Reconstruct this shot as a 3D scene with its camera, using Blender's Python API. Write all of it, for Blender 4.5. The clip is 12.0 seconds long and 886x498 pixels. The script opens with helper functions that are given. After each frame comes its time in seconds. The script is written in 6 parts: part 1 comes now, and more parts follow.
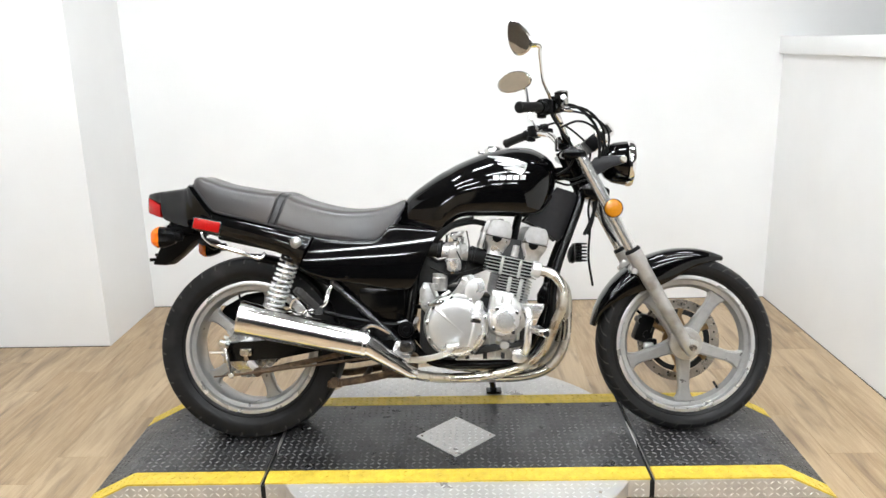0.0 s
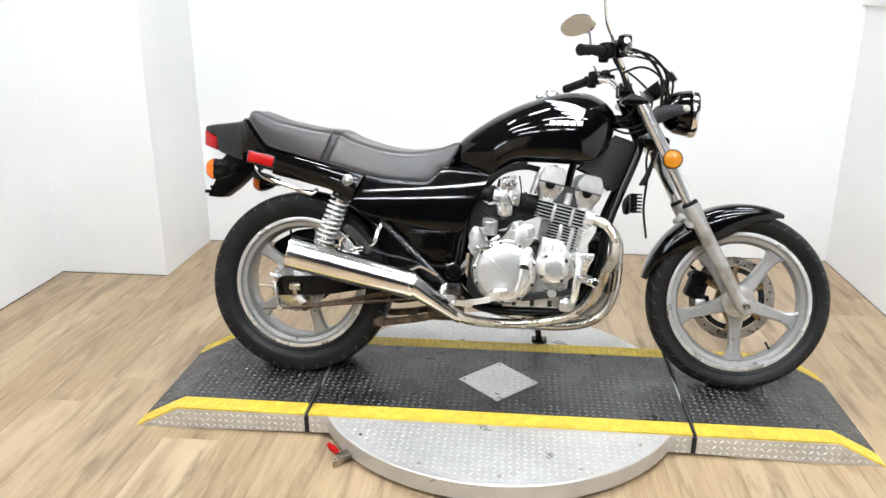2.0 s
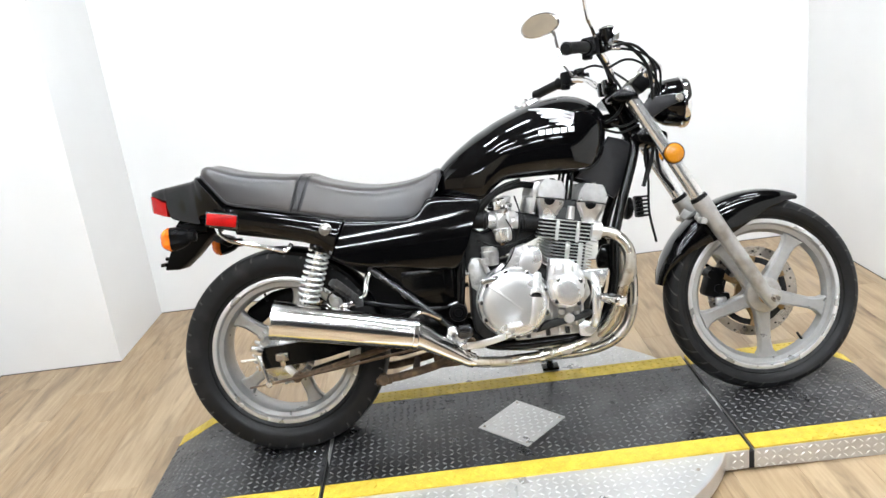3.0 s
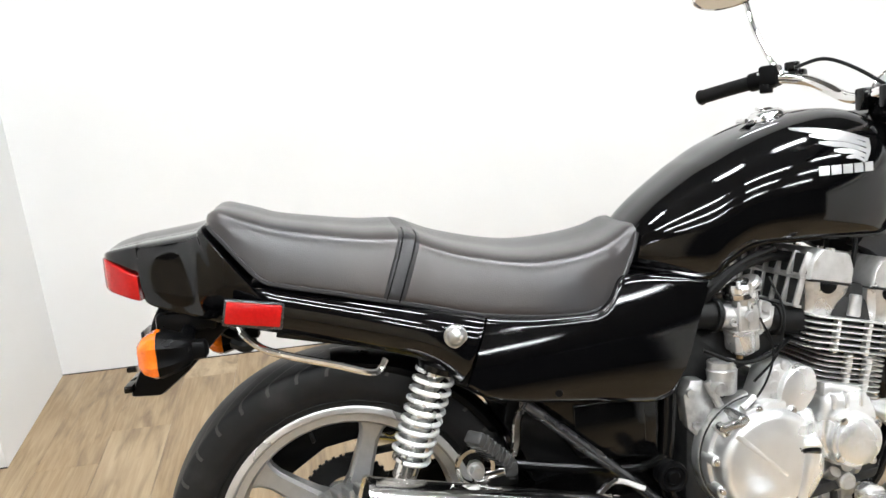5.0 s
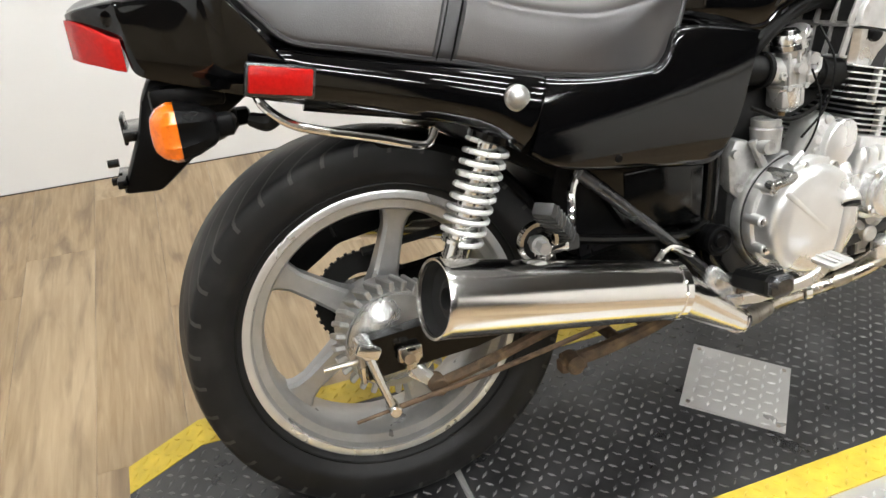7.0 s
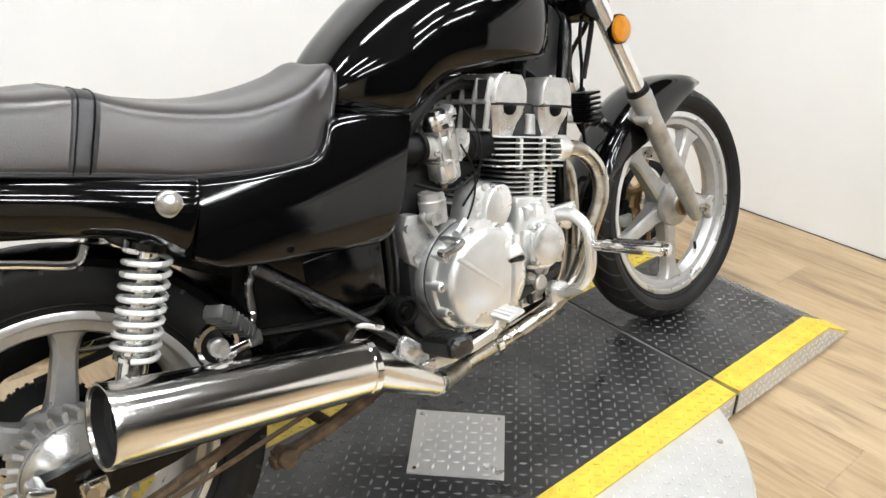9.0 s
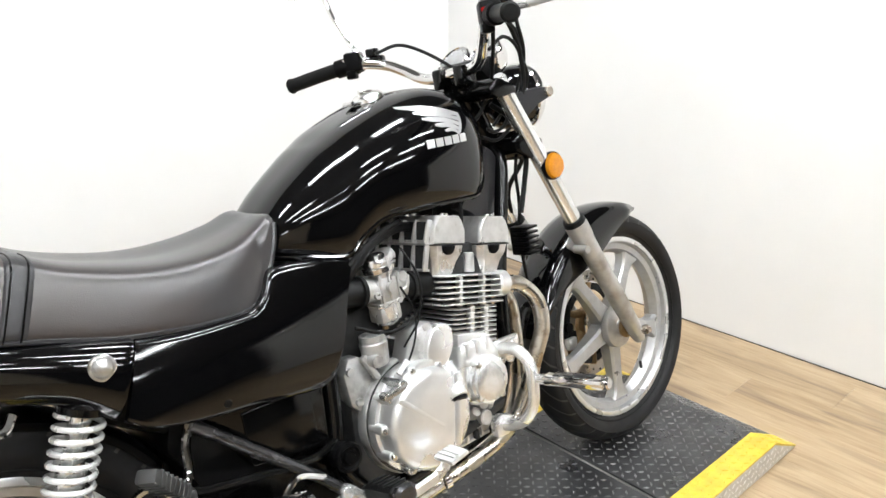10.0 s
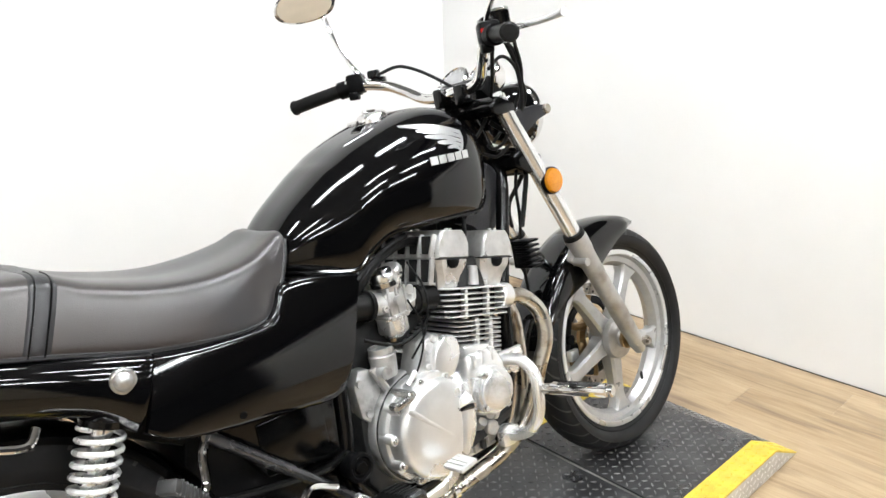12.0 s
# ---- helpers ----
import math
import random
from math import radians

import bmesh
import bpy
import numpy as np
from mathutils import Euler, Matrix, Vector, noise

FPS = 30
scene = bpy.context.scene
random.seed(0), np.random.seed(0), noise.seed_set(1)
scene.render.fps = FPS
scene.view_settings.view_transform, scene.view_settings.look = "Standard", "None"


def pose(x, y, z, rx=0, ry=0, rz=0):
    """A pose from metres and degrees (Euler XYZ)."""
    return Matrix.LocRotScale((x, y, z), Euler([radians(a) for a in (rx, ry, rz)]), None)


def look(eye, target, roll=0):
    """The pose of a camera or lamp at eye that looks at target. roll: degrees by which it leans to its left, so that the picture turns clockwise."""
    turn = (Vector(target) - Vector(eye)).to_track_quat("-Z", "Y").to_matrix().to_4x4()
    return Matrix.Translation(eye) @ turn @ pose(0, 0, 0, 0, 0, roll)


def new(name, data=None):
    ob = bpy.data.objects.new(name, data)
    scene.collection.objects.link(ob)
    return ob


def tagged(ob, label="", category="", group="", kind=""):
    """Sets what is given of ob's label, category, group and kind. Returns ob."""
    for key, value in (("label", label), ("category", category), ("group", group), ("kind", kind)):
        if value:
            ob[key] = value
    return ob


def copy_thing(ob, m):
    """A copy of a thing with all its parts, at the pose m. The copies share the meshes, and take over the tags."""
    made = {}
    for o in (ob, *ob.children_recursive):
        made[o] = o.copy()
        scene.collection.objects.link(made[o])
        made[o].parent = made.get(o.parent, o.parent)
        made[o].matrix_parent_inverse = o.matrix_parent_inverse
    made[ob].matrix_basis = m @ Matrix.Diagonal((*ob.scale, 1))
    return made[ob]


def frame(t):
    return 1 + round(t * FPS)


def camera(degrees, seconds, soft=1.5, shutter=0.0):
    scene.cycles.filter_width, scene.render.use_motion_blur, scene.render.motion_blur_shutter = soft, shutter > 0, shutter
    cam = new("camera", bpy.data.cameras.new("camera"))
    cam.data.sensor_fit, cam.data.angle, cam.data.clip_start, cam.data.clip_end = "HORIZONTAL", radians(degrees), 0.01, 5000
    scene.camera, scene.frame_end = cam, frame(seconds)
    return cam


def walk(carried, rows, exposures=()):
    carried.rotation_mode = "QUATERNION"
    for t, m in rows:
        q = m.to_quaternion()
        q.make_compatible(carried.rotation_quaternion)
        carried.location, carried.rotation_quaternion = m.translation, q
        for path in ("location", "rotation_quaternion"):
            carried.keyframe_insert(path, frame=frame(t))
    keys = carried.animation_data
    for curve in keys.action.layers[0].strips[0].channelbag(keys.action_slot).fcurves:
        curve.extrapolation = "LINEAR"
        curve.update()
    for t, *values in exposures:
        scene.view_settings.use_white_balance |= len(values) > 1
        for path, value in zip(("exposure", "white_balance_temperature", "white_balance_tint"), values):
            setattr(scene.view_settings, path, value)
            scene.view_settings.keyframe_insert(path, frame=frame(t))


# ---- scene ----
cam = camera(59.1, 12.0)
PATH = [
    (0, (-0.018, -2.597, 1.355), (-0.062, -0.664, 0.843), -1.4),
    (0.5, (-0.019, -2.595, 1.349), (-0.046, -0.661, 0.84), -2.2),
    (1, (-0.015, -2.597, 1.351), (-0.032, -0.664, 0.836), -1.4),
    (1.5, (-0.004, -2.588, 1.342), (-0.007, -0.663, 0.799), -1.5),
    (2, (-0.004, -2.584, 1.325), (-0.186, -0.695, 0.694), 0.2),
    (2.5, (-0.068, -2.508, 1.303), (-0.193, -0.617, 0.663), -3.6),
    (2.7, (-0.129, -2.448, 1.31), (-0.211, -0.541, 0.712), -6.3),
    (4.3, (-0.535, -1.576, 1.282), (-0.261, 0.315, 0.693), -2.6),
    (4.5, (-0.606, -1.495, 1.297), (-0.311, 0.375, 0.651), -2.7),
    (5, (-0.756, -1.195, 1.268), (-0.463, 0.668, 0.603), -3.1),
    (5.5, (-0.867, -0.961, 1.262), (-0.506, 0.874, 0.553), -4.1),
    (6, (-0.977, -0.953, 1.242), (-0.41, 0.8, 0.463), -2.4),
    (6.5, (-1.059, -0.987, 1.169), (-0.427, 0.612, 0.146), -1.4),
    (6.7, (-1.045, -0.998, 1.14), (-0.486, 0.593, 0.064), -1.9),
    (8.3, (-0.972, -1.053, 1.126), (-0.051, 0.39, 0.091), 0.5),
    (8.5, (-0.946, -1.06, 1.132), (0.04, 0.351, 0.116), -0.2),
    (9, (-0.904, -1.074, 1.159), (0.226, 0.293, 0.236), -0.2),
    (9.5, (-0.873, -1.089, 1.206), (0.375, 0.258, 0.412), -0.4),
    (10, (-0.868, -1.09, 1.238), (0.406, 0.288, 0.545), -0.5),
    (10.5, (-0.869, -1.097, 1.25), (0.417, 0.293, 0.606), 0.9),
    (11, (-0.875, -1.11, 1.266), (0.41, 0.286, 0.634), 1.2),
    (11.5, (-0.889, -1.109, 1.245), (0.403, 0.272, 0.593), 1.3),
    (12, (-0.911, -1.108, 1.238), (0.385, 0.274, 0.596), -1.4),
]
walk(cam, [(t, look(eye, target, roll)) for t, eye, target, roll in PATH],
     [(0, -0.12, 6500, 10), (1.5, -0.06, 6450, 10), (2.5, 0.02, 6300, 10), (4.5, 0.0, 6500, 10), (5.5, -0.03, 6600, 10), (6.5, -0.13, 6800, 10), (8.5, -0.14, 6800, 10), (9.0, -0.08, 6650, 10), (9.8, 0.02, 6550, 10), (12, 0.02, 6550, 10)])

# ---- light ----
world = bpy.data.worlds.new("world")
scene.world = world
world.use_nodes = True
world.node_tree.nodes["Background"].inputs[0].default_value = (0.9, 0.95, 1.0, 1)
world.node_tree.nodes["Background"].inputs[1].default_value = 0.02
LAMP = 81.0


# ---- materials ----
def material(name, base, rough=0.5, metal=0.0, coat=0.0, vary=0.0, grain=60.0, bump=0.0, bump_scale=400.0, rough_vary=0.0,
             blotch=None, blotch_scale=8.0, blotch_low=0.55, blotch_high=0.7, specular=0.5, stretch=(1, 1, 1), emit=0.0, sheen=0.0):
    """A surface with grain at one scale, blotches at another, and fine relief."""
    m = bpy.data.materials.new(name)
    m.use_nodes = True
    t = m.node_tree
    b = t.nodes["Principled BSDF"]
    b.inputs["Roughness"].default_value = rough
    b.inputs["Metallic"].default_value = metal
    b.inputs["Coat Weight"].default_value = coat
    b.inputs["Coat Roughness"].default_value = 0.03
    b.inputs["Specular IOR Level"].default_value = specular
    b.inputs["Sheen Weight"].default_value = sheen
    b.inputs["Base Color"].default_value = (*base, 1)
    co = t.nodes.new("ShaderNodeTexCoord")
    mp = t.nodes.new("ShaderNodeMapping")
    mp.inputs["Scale"].default_value = stretch
    t.links.new(co.outputs["Object"], mp.inputs["Vector"])

    def noise_node(scale, detail=4.0):
        n = t.nodes.new("ShaderNodeTexNoise")
        n.inputs["Scale"].default_value = scale
        n.inputs["Detail"].default_value = detail
        t.links.new(mp.outputs["Vector"], n.inputs["Vector"])
        return n

    def ramp(source, low, high, a, c):
        r = t.nodes.new("ShaderNodeMapRange")
        r.inputs["From Min"].default_value, r.inputs["From Max"].default_value = low, high
        r.inputs["To Min"].default_value, r.inputs["To Max"].default_value = a, c
        t.links.new(source, r.inputs["Value"])
        return r.outputs["Result"]

    colour = None
    if vary:
        n = noise_node(grain)
        mix = t.nodes.new("ShaderNodeMix")
        mix.data_type = "RGBA"
        mix.inputs[6].default_value = (*[c * (1 - vary) for c in base], 1)
        mix.inputs[7].default_value = (*[min(1, c * (1 + vary)) for c in base], 1)
        t.links.new(ramp(n.outputs["Fac"], 0.3, 0.7, 0, 1), mix.inputs[0])
        colour = mix.outputs[2]
    if blotch:
        n = noise_node(blotch_scale, 8.0)
        mix = t.nodes.new("ShaderNodeMix")
        mix.data_type = "RGBA"
        mix.inputs[6].default_value = (*base, 1)
        mix.inputs[7].default_value = (*blotch, 1)
        if colour:
            t.links.new(colour, mix.inputs[6])
        t.links.new(ramp(n.outputs["Fac"], blotch_low, blotch_high, 0, 1), mix.inputs[0])
        colour = mix.outputs[2]
    if colour:
        t.links.new(colour, b.inputs["Base Color"])
    if rough_vary:
        n = noise_node(grain * 0.3, 6.0)
        t.links.new(ramp(n.outputs["Fac"], 0.3, 0.7, max(0.01, rough - rough_vary), min(1, rough + rough_vary)), b.inputs["Roughness"])
    if bump:
        n = noise_node(bump_scale, 2.0)
        k = t.nodes.new("ShaderNodeBump")
        k.inputs["Strength"].default_value = min(1.0, bump)
        k.inputs["Distance"].default_value = 0.001
        t.links.new(n.outputs["Fac"], k.inputs["Height"])
        t.links.new(k.outputs["Normal"], b.inputs["Normal"])
    if emit:
        b.inputs["Emission Color"].default_value = (*base, 1)
        b.inputs["Emission Strength"].default_value = emit
    return m


WALL = material("white_wall_paint", (0.77, 0.77, 0.765), 0.75, vary=0.02, grain=3, bump=0.3, bump_scale=220)
# Kept very dark so the walls look unlit in reflections.
GREY_WALL = material("dark_grey_room_paint", (0.035, 0.035, 0.037), 0.8, vary=0.1, grain=2, bump=0.2)
TAN_WALL = material("tan_room_paint", (0.70, 0.61, 0.48), 0.8, vary=0.06, grain=2, bump=0.2)
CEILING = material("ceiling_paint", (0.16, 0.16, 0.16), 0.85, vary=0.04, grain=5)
TUBE = material("lit_diffuser", (0.93, 0.97, 1.0), 0.5, emit=LAMP)
LAMP_BODY = material("white_lamp_enamel", (0.8, 0.8, 0.8), 0.4, vary=0.02)
BLACK = material("black_gloss_paint", (0.0015, 0.0015, 0.0017), 0.05, specular=0.42, rough_vary=0.02, grain=30, bump=0.02, bump_scale=900)
FRAME = material("black_frame_enamel", (0.002, 0.002, 0.002), 0.14, specular=0.27, rough_vary=0.1, vary=0.3, bump=0.1)
PLASTIC = material("black_matt_plastic", (0.0018, 0.0018, 0.002), 0.38, specular=0.10, vary=0.2, rough_vary=0.12, bump=0.25, bump_scale=900)
NECK = material("grey_moulded_plastic", (0.022, 0.022, 0.024), 0.34, specular=0.2, vary=0.1, bump=0.15, bump_scale=700)
# The brown blotches put a warm reflected sheen into the seat's colour.
VINYL = material("worn_vinyl_warm_sheen", (0.015, 0.0145, 0.0165), 0.30, vary=0.12, grain=4, rough_vary=0.05, bump=0.25, bump_scale=520, sheen=0.04, specular=0.75, blotch=(0.034, 0.024, 0.018), blotch_scale=3.2, blotch_low=0.36, blotch_high=0.82)
STRAP = material("black_vinyl_strap", (0.017, 0.0165, 0.018), 0.34, vary=0.15, bump=0.4, bump_scale=600)
CHROME = material("chrome", (0.80, 0.79, 0.78), 0.08, 1.0, rough_vary=0.03, grain=25)
DULL = material("weathered_chrome", (0.60, 0.565, 0.50), 0.27, 1.0, rough_vary=0.12, grain=40, blotch=(0.25, 0.17, 0.1), blotch_scale=30, blotch_low=0.56, blotch_high=0.75)
RUST = material("rusty_steel", (0.10, 0.065, 0.04), 0.75, 0.3, vary=0.4, grain=60, blotch=(0.22, 0.15, 0.08), blotch_scale=25, bump=0.5)
ALLOY = material("silver_wheel_paint", (0.42, 0.42, 0.415), 0.34, 0.65, vary=0.06, rough_vary=0.08, bump=0.08, bump_scale=900, blotch=(0.3, 0.29, 0.27), blotch_scale=14, blotch_low=0.62, blotch_high=0.85)
CASTING = material("cast_aluminium", (0.81, 0.81, 0.805), 0.29, 0.78, vary=0.06, grain=14, rough_vary=0.05, bump=0.25, bump_scale=700,
                   blotch=(0.58, 0.57, 0.55), blotch_scale=9, blotch_low=0.5, blotch_high=0.85)
# Dark base paints in the shade between the fins and in recesses.
CORE = material("shade_dark_casting", (0.02, 0.02, 0.02), 0.5, 0.0, specular=0.25, vary=0.2, rough_vary=0.1, blotch=(0.008, 0.008, 0.008), blotch_scale=18, bump=0.3)
ZINC = material("dull_zinc", (0.47, 0.47, 0.46), 0.33, 0.9, vary=0.12, rough_vary=0.1, grain=60, bump=0.2, blotch=(0.2, 0.18, 0.15), blotch_scale=35)
POLISHED = material("polished_alloy", (0.74, 0.74, 0.73), 0.16, 1.0, rough_vary=0.06, grain=30, vary=0.04)
FORKPAINT = material("fork_lower_alloy", (0.43, 0.42, 0.40), 0.38, 0.6, vary=0.08, rough_vary=0.1, blotch=(0.28, 0.26, 0.23), blotch_scale=12)
RED = material("red_lens", (0.40, 0.007, 0.006), 0.22, specular=0.3, vary=0.12, grain=200, bump=0.35, bump_scale=260)
AMBER = material("amber_lens", (0.80, 0.16, 0.005), 0.14, coat=0.2, vary=0.1, grain=200, bump=0.35, bump_scale=300)
REFLECTOR = material("amber_reflector", (0.50, 0.19, 0.008), 0.16, coat=0.2, vary=0.15, grain=300, bump=0.4, bump_scale=420)
MIRROR = material("mirror_glass", (0.85, 0.85, 0.85), 0.01, 1.0)
DISC = material("brake_disc_steel", (0.42, 0.38, 0.33), 0.3, 1.0, rough_vary=0.1, vary=0.1)
BRONZE = material("bronze_carrier", (0.3, 0.2, 0.1), 0.4, 0.8, vary=0.15)
SILVER = material("silver_decal", (0.6, 0.6, 0.6), 0.3, 0.6, vary=0.03)
SPRING = material("bright_spring_steel", (0.82, 0.82, 0.81), 0.26, 0.45, rough_vary=0.08, vary=0.04)
DIAL = material("dial_face", (0.32, 0.32, 0.32), 0.4, vary=0.1)
DARK = material("flat_black", (0.006, 0.006, 0.006), 0.85, vary=0.3)
BOOT = material("black_rubber", (0.005, 0.005, 0.005), 0.5, specular=0.15, vary=0.2, bump=0.2)
WORN_RUBBER = material("worn_grey_rubber", (0.022, 0.022, 0.022), 0.4, specular=0.5, vary=0.3, bump=0.2)
DECK = material("black_deck_paint", (0.014, 0.014, 0.015), 0.35, specular=0.7, vary=0.25, grain=30, rough_vary=0.12, bump=0.3, bump_scale=300,
                blotch=(0.055, 0.055, 0.057), blotch_scale=7, blotch_low=0.48, blotch_high=0.75)
TREAD = material("worn_black_tread", (0.15, 0.15, 0.152), 0.3, 0.35, vary=0.3, grain=25, rough_vary=0.1, blotch=(0.3, 0.3, 0.3), blotch_scale=9, blotch_low=0.52, blotch_high=0.7)
YELLOW = material("yellow_floor_paint", (0.63, 0.46, 0.05), 0.45, vary=0.14, grain=25, rough_vary=0.1, bump=0.2, blotch=(0.5, 0.38, 0.05), blotch_scale=16, blotch_low=0.62, blotch_high=0.8)
PLATE = material("aluminium_tread_plate", (0.78, 0.78, 0.77), 0.33, 0.6, vary=0.07, grain=20, rough_vary=0.03, bump=0.1)
DISC_PLATE = material("scuffed_aluminium_plate", (0.60, 0.59, 0.575), 0.36, 0.55, vary=0.06, grain=20, rough_vary=0.12, bump=0.1,
                      blotch=(0.52, 0.51, 0.50), blotch_scale=4, blotch_low=0.4, blotch_high=0.75)
SKIRT = material("dull_aluminium_skirt", (0.56, 0.545, 0.52), 0.4, 0.5, vary=0.12, grain=25, rough_vary=0.08, bump=0.15)
CASE = material("dull_grey_casting", (0.46, 0.46, 0.45), 0.42, 0.7, vary=0.15, rough_vary=0.1, grain=50, bump=0.3, blotch=(0.1, 0.095, 0.085), blotch_scale=20, blotch_low=0.52, blotch_high=0.75)
HEAD = material("sandblasted_aluminium", (0.56, 0.555, 0.545), 0.36, 0.74, vary=0.1, rough_vary=0.1, grain=50, bump=0.3, blotch=(0.28, 0.26, 0.23), blotch_scale=24, blotch_low=0.55, blotch_high=0.8)
SATIN = material("satin_alloy", (0.45, 0.45, 0.44), 0.28, 0.9, vary=0.1, rough_vary=0.1, grain=40)
FORK_CHROME = material("hard_chrome_tube", (0.80, 0.80, 0.79), 0.2, 0.85, rough_vary=0.06, grain=30, vary=0.04)
SILENCER = material("brushed_chrome", (0.80, 0.785, 0.76), 0.15, 1.0, rough_vary=0.05, grain=20, vary=0.03)
STEEL = material("worn_grey_steel", (0.075, 0.075, 0.078), 0.24, 0.8, vary=0.15, rough_vary=0.1, grain=40)
RIM_EDGE = material("machined_rim_edge", (0.66, 0.66, 0.66), 0.3, 0.7, vary=0.05, rough_vary=0.08, grain=30)
LENS = material("clear_lamp_glass", (0.8, 0.82, 0.84), 0.06, 0.85, vary=0.03, bump=0.2, bump_scale=120)


def tyre_material(edge):
    """Black rubber whose grooves run slantwise round the tread."""
    m = material("tyre_rubber", (0.0065, 0.0065, 0.007), 0.52, specular=0.28, vary=0.25, grain=30, rough_vary=0.1, blotch=(0.019, 0.0185, 0.018), blotch_scale=7)
    t = m.node_tree
    b = t.nodes["Principled BSDF"]
    co = t.nodes.new("ShaderNodeTexCoord")
    sep = t.nodes.new("ShaderNodeSeparateXYZ")
    t.links.new(co.outputs["Object"], sep.inputs[0])

    def calc(op, a, c=None):
        n = t.nodes.new("ShaderNodeMath")
        n.operation = op
        for i, v in enumerate((a, c)):
            if v is None:
                continue
            if isinstance(v, (int, float)):
                n.inputs[i].default_value = v
            else:
                t.links.new(v, n.inputs[i])
        return n.outputs[0]

    x, y, z = sep.outputs
    angle = calc("ARCTAN2", z, x)
    side = calc("ABSOLUTE", y)
    turn = calc("ADD", calc("MULTIPLY", angle, 36 / (2 * math.pi)), calc("MULTIPLY", side, -24.0))
    saw = calc("FRACT", turn)
    groove = calc("LESS_THAN", saw, 0.12)
    radius = calc("SQRT", calc("ADD", calc("MULTIPLY", x, x), calc("MULTIPLY", z, z)))
    tread = calc("MULTIPLY", calc("GREATER_THAN", radius, edge), calc("GREATER_THAN", side, 0.008))
    cut = calc("MULTIPLY", groove, tread)
    # Grooves are coloured lighter to mimic the highlights along their edges.
    groove_glint = t.nodes.new("ShaderNodeMix")
    groove_glint.data_type = "RGBA"
    groove_glint.inputs[7].default_value = (0.045, 0.044, 0.042, 1)
    t.links.new(b.inputs["Base Color"].links[0].from_socket, groove_glint.inputs[6])
    t.links.new(cut, groove_glint.inputs[0])
    t.links.new(groove_glint.outputs[2], b.inputs["Base Color"])
    k = t.nodes.new("ShaderNodeBump")
    k.inputs["Strength"].default_value = 1.0
    k.inputs["Distance"].default_value = 0.004
    t.links.new(calc("SUBTRACT", 1.0, cut), k.inputs["Height"])
    t.links.new(k.outputs["Normal"], b.inputs["Normal"])
    return m


def plank_material():
    """Pale oak boards: the tone changes board by board, and the grain runs along them."""
    m = bpy.data.materials.new("oak_plank")
    m.use_nodes = True
    t = m.node_tree
    b = t.nodes["Principled BSDF"]
    info = t.nodes.new("ShaderNodeObjectInfo")
    co = t.nodes.new("ShaderNodeTexCoord")
    shift = t.nodes.new("ShaderNodeVectorMath")
    shift.operation = "MULTIPLY_ADD"
    shift.inputs[1].default_value = (1, 1, 1)
    t.links.new(co.outputs["Object"], shift.inputs[0])
    spread = t.nodes.new("ShaderNodeVectorMath")
    spread.operation = "SCALE"
    spread.inputs[0].default_value = (37.0, 91.0, 13.0)
    t.links.new(info.outputs["Random"], spread.inputs["Scale"])
    t.links.new(spread.outputs[0], shift.inputs[2])

    def layer(scale, stretch, detail, low, high):
        mp = t.nodes.new("ShaderNodeMapping")
        mp.inputs["Scale"].default_value = stretch
        t.links.new(shift.outputs[0], mp.inputs["Vector"])
        n = t.nodes.new("ShaderNodeTexNoise")
        n.inputs["Scale"].default_value = scale
        n.inputs["Detail"].default_value = detail
        n.inputs["Distortion"].default_value = 0.6
        t.links.new(mp.outputs[0], n.inputs["Vector"])
        r = t.nodes.new("ShaderNodeMapRange")
        r.inputs["From Min"].default_value, r.inputs["From Max"].default_value = low, high
        t.links.new(n.outputs["Fac"], r.inputs["Value"])
        return r.outputs[0]

    def blend(fac, a, c):
        x = t.nodes.new("ShaderNodeMix")
        x.data_type = "RGBA"
        t.links.new(fac, x.inputs[0])
        for i, v in ((6, a), (7, c)):
            if isinstance(v, tuple):
                x.inputs[i].default_value = (*v, 1)
            else:
                t.links.new(v, x.inputs[i])
        return x.outputs[2]

    tone = blend(info.outputs["Random"], (0.295, 0.198, 0.106), (0.45, 0.337, 0.212))
    fine = layer(6.0, (16, 1.0, 1), 8, 0.35, 0.7)
    broad = layer(2.2, (5, 0.7, 1), 4, 0.42, 0.72)
    dark = layer(3.0, (6, 0.9, 1), 6, 0.52, 0.72)
    c = blend(broad, tone, (0.25, 0.168, 0.090))
    half = t.nodes.new("ShaderNodeMath")
    half.operation = "MULTIPLY"
    half.inputs[1].default_value = 0.45
    t.links.new(fine, half.inputs[0])
    c = blend(half.outputs[0], c, (0.54, 0.415, 0.265))
    some = t.nodes.new("ShaderNodeMath")
    some.operation = "MULTIPLY"
    some.inputs[1].default_value = 0.85
    t.links.new(dark, some.inputs[0])
    c = blend(some.outputs[0], c, (0.15, 0.10, 0.06))
    t.links.new(c, b.inputs["Base Color"])
    b.inputs["Roughness"].default_value = 0.34
    k = t.nodes.new("ShaderNodeBump")
    k.inputs["Strength"].default_value = 0.25
    k.inputs["Distance"].default_value = 0.001
    t.links.new(fine, k.inputs["Height"])
    t.links.new(k.outputs["Normal"], b.inputs["Normal"])
    return m


FRONT_TYRE, REAR_TYRE = tyre_material(0.281), tyre_material(0.300)
OAK = plank_material()


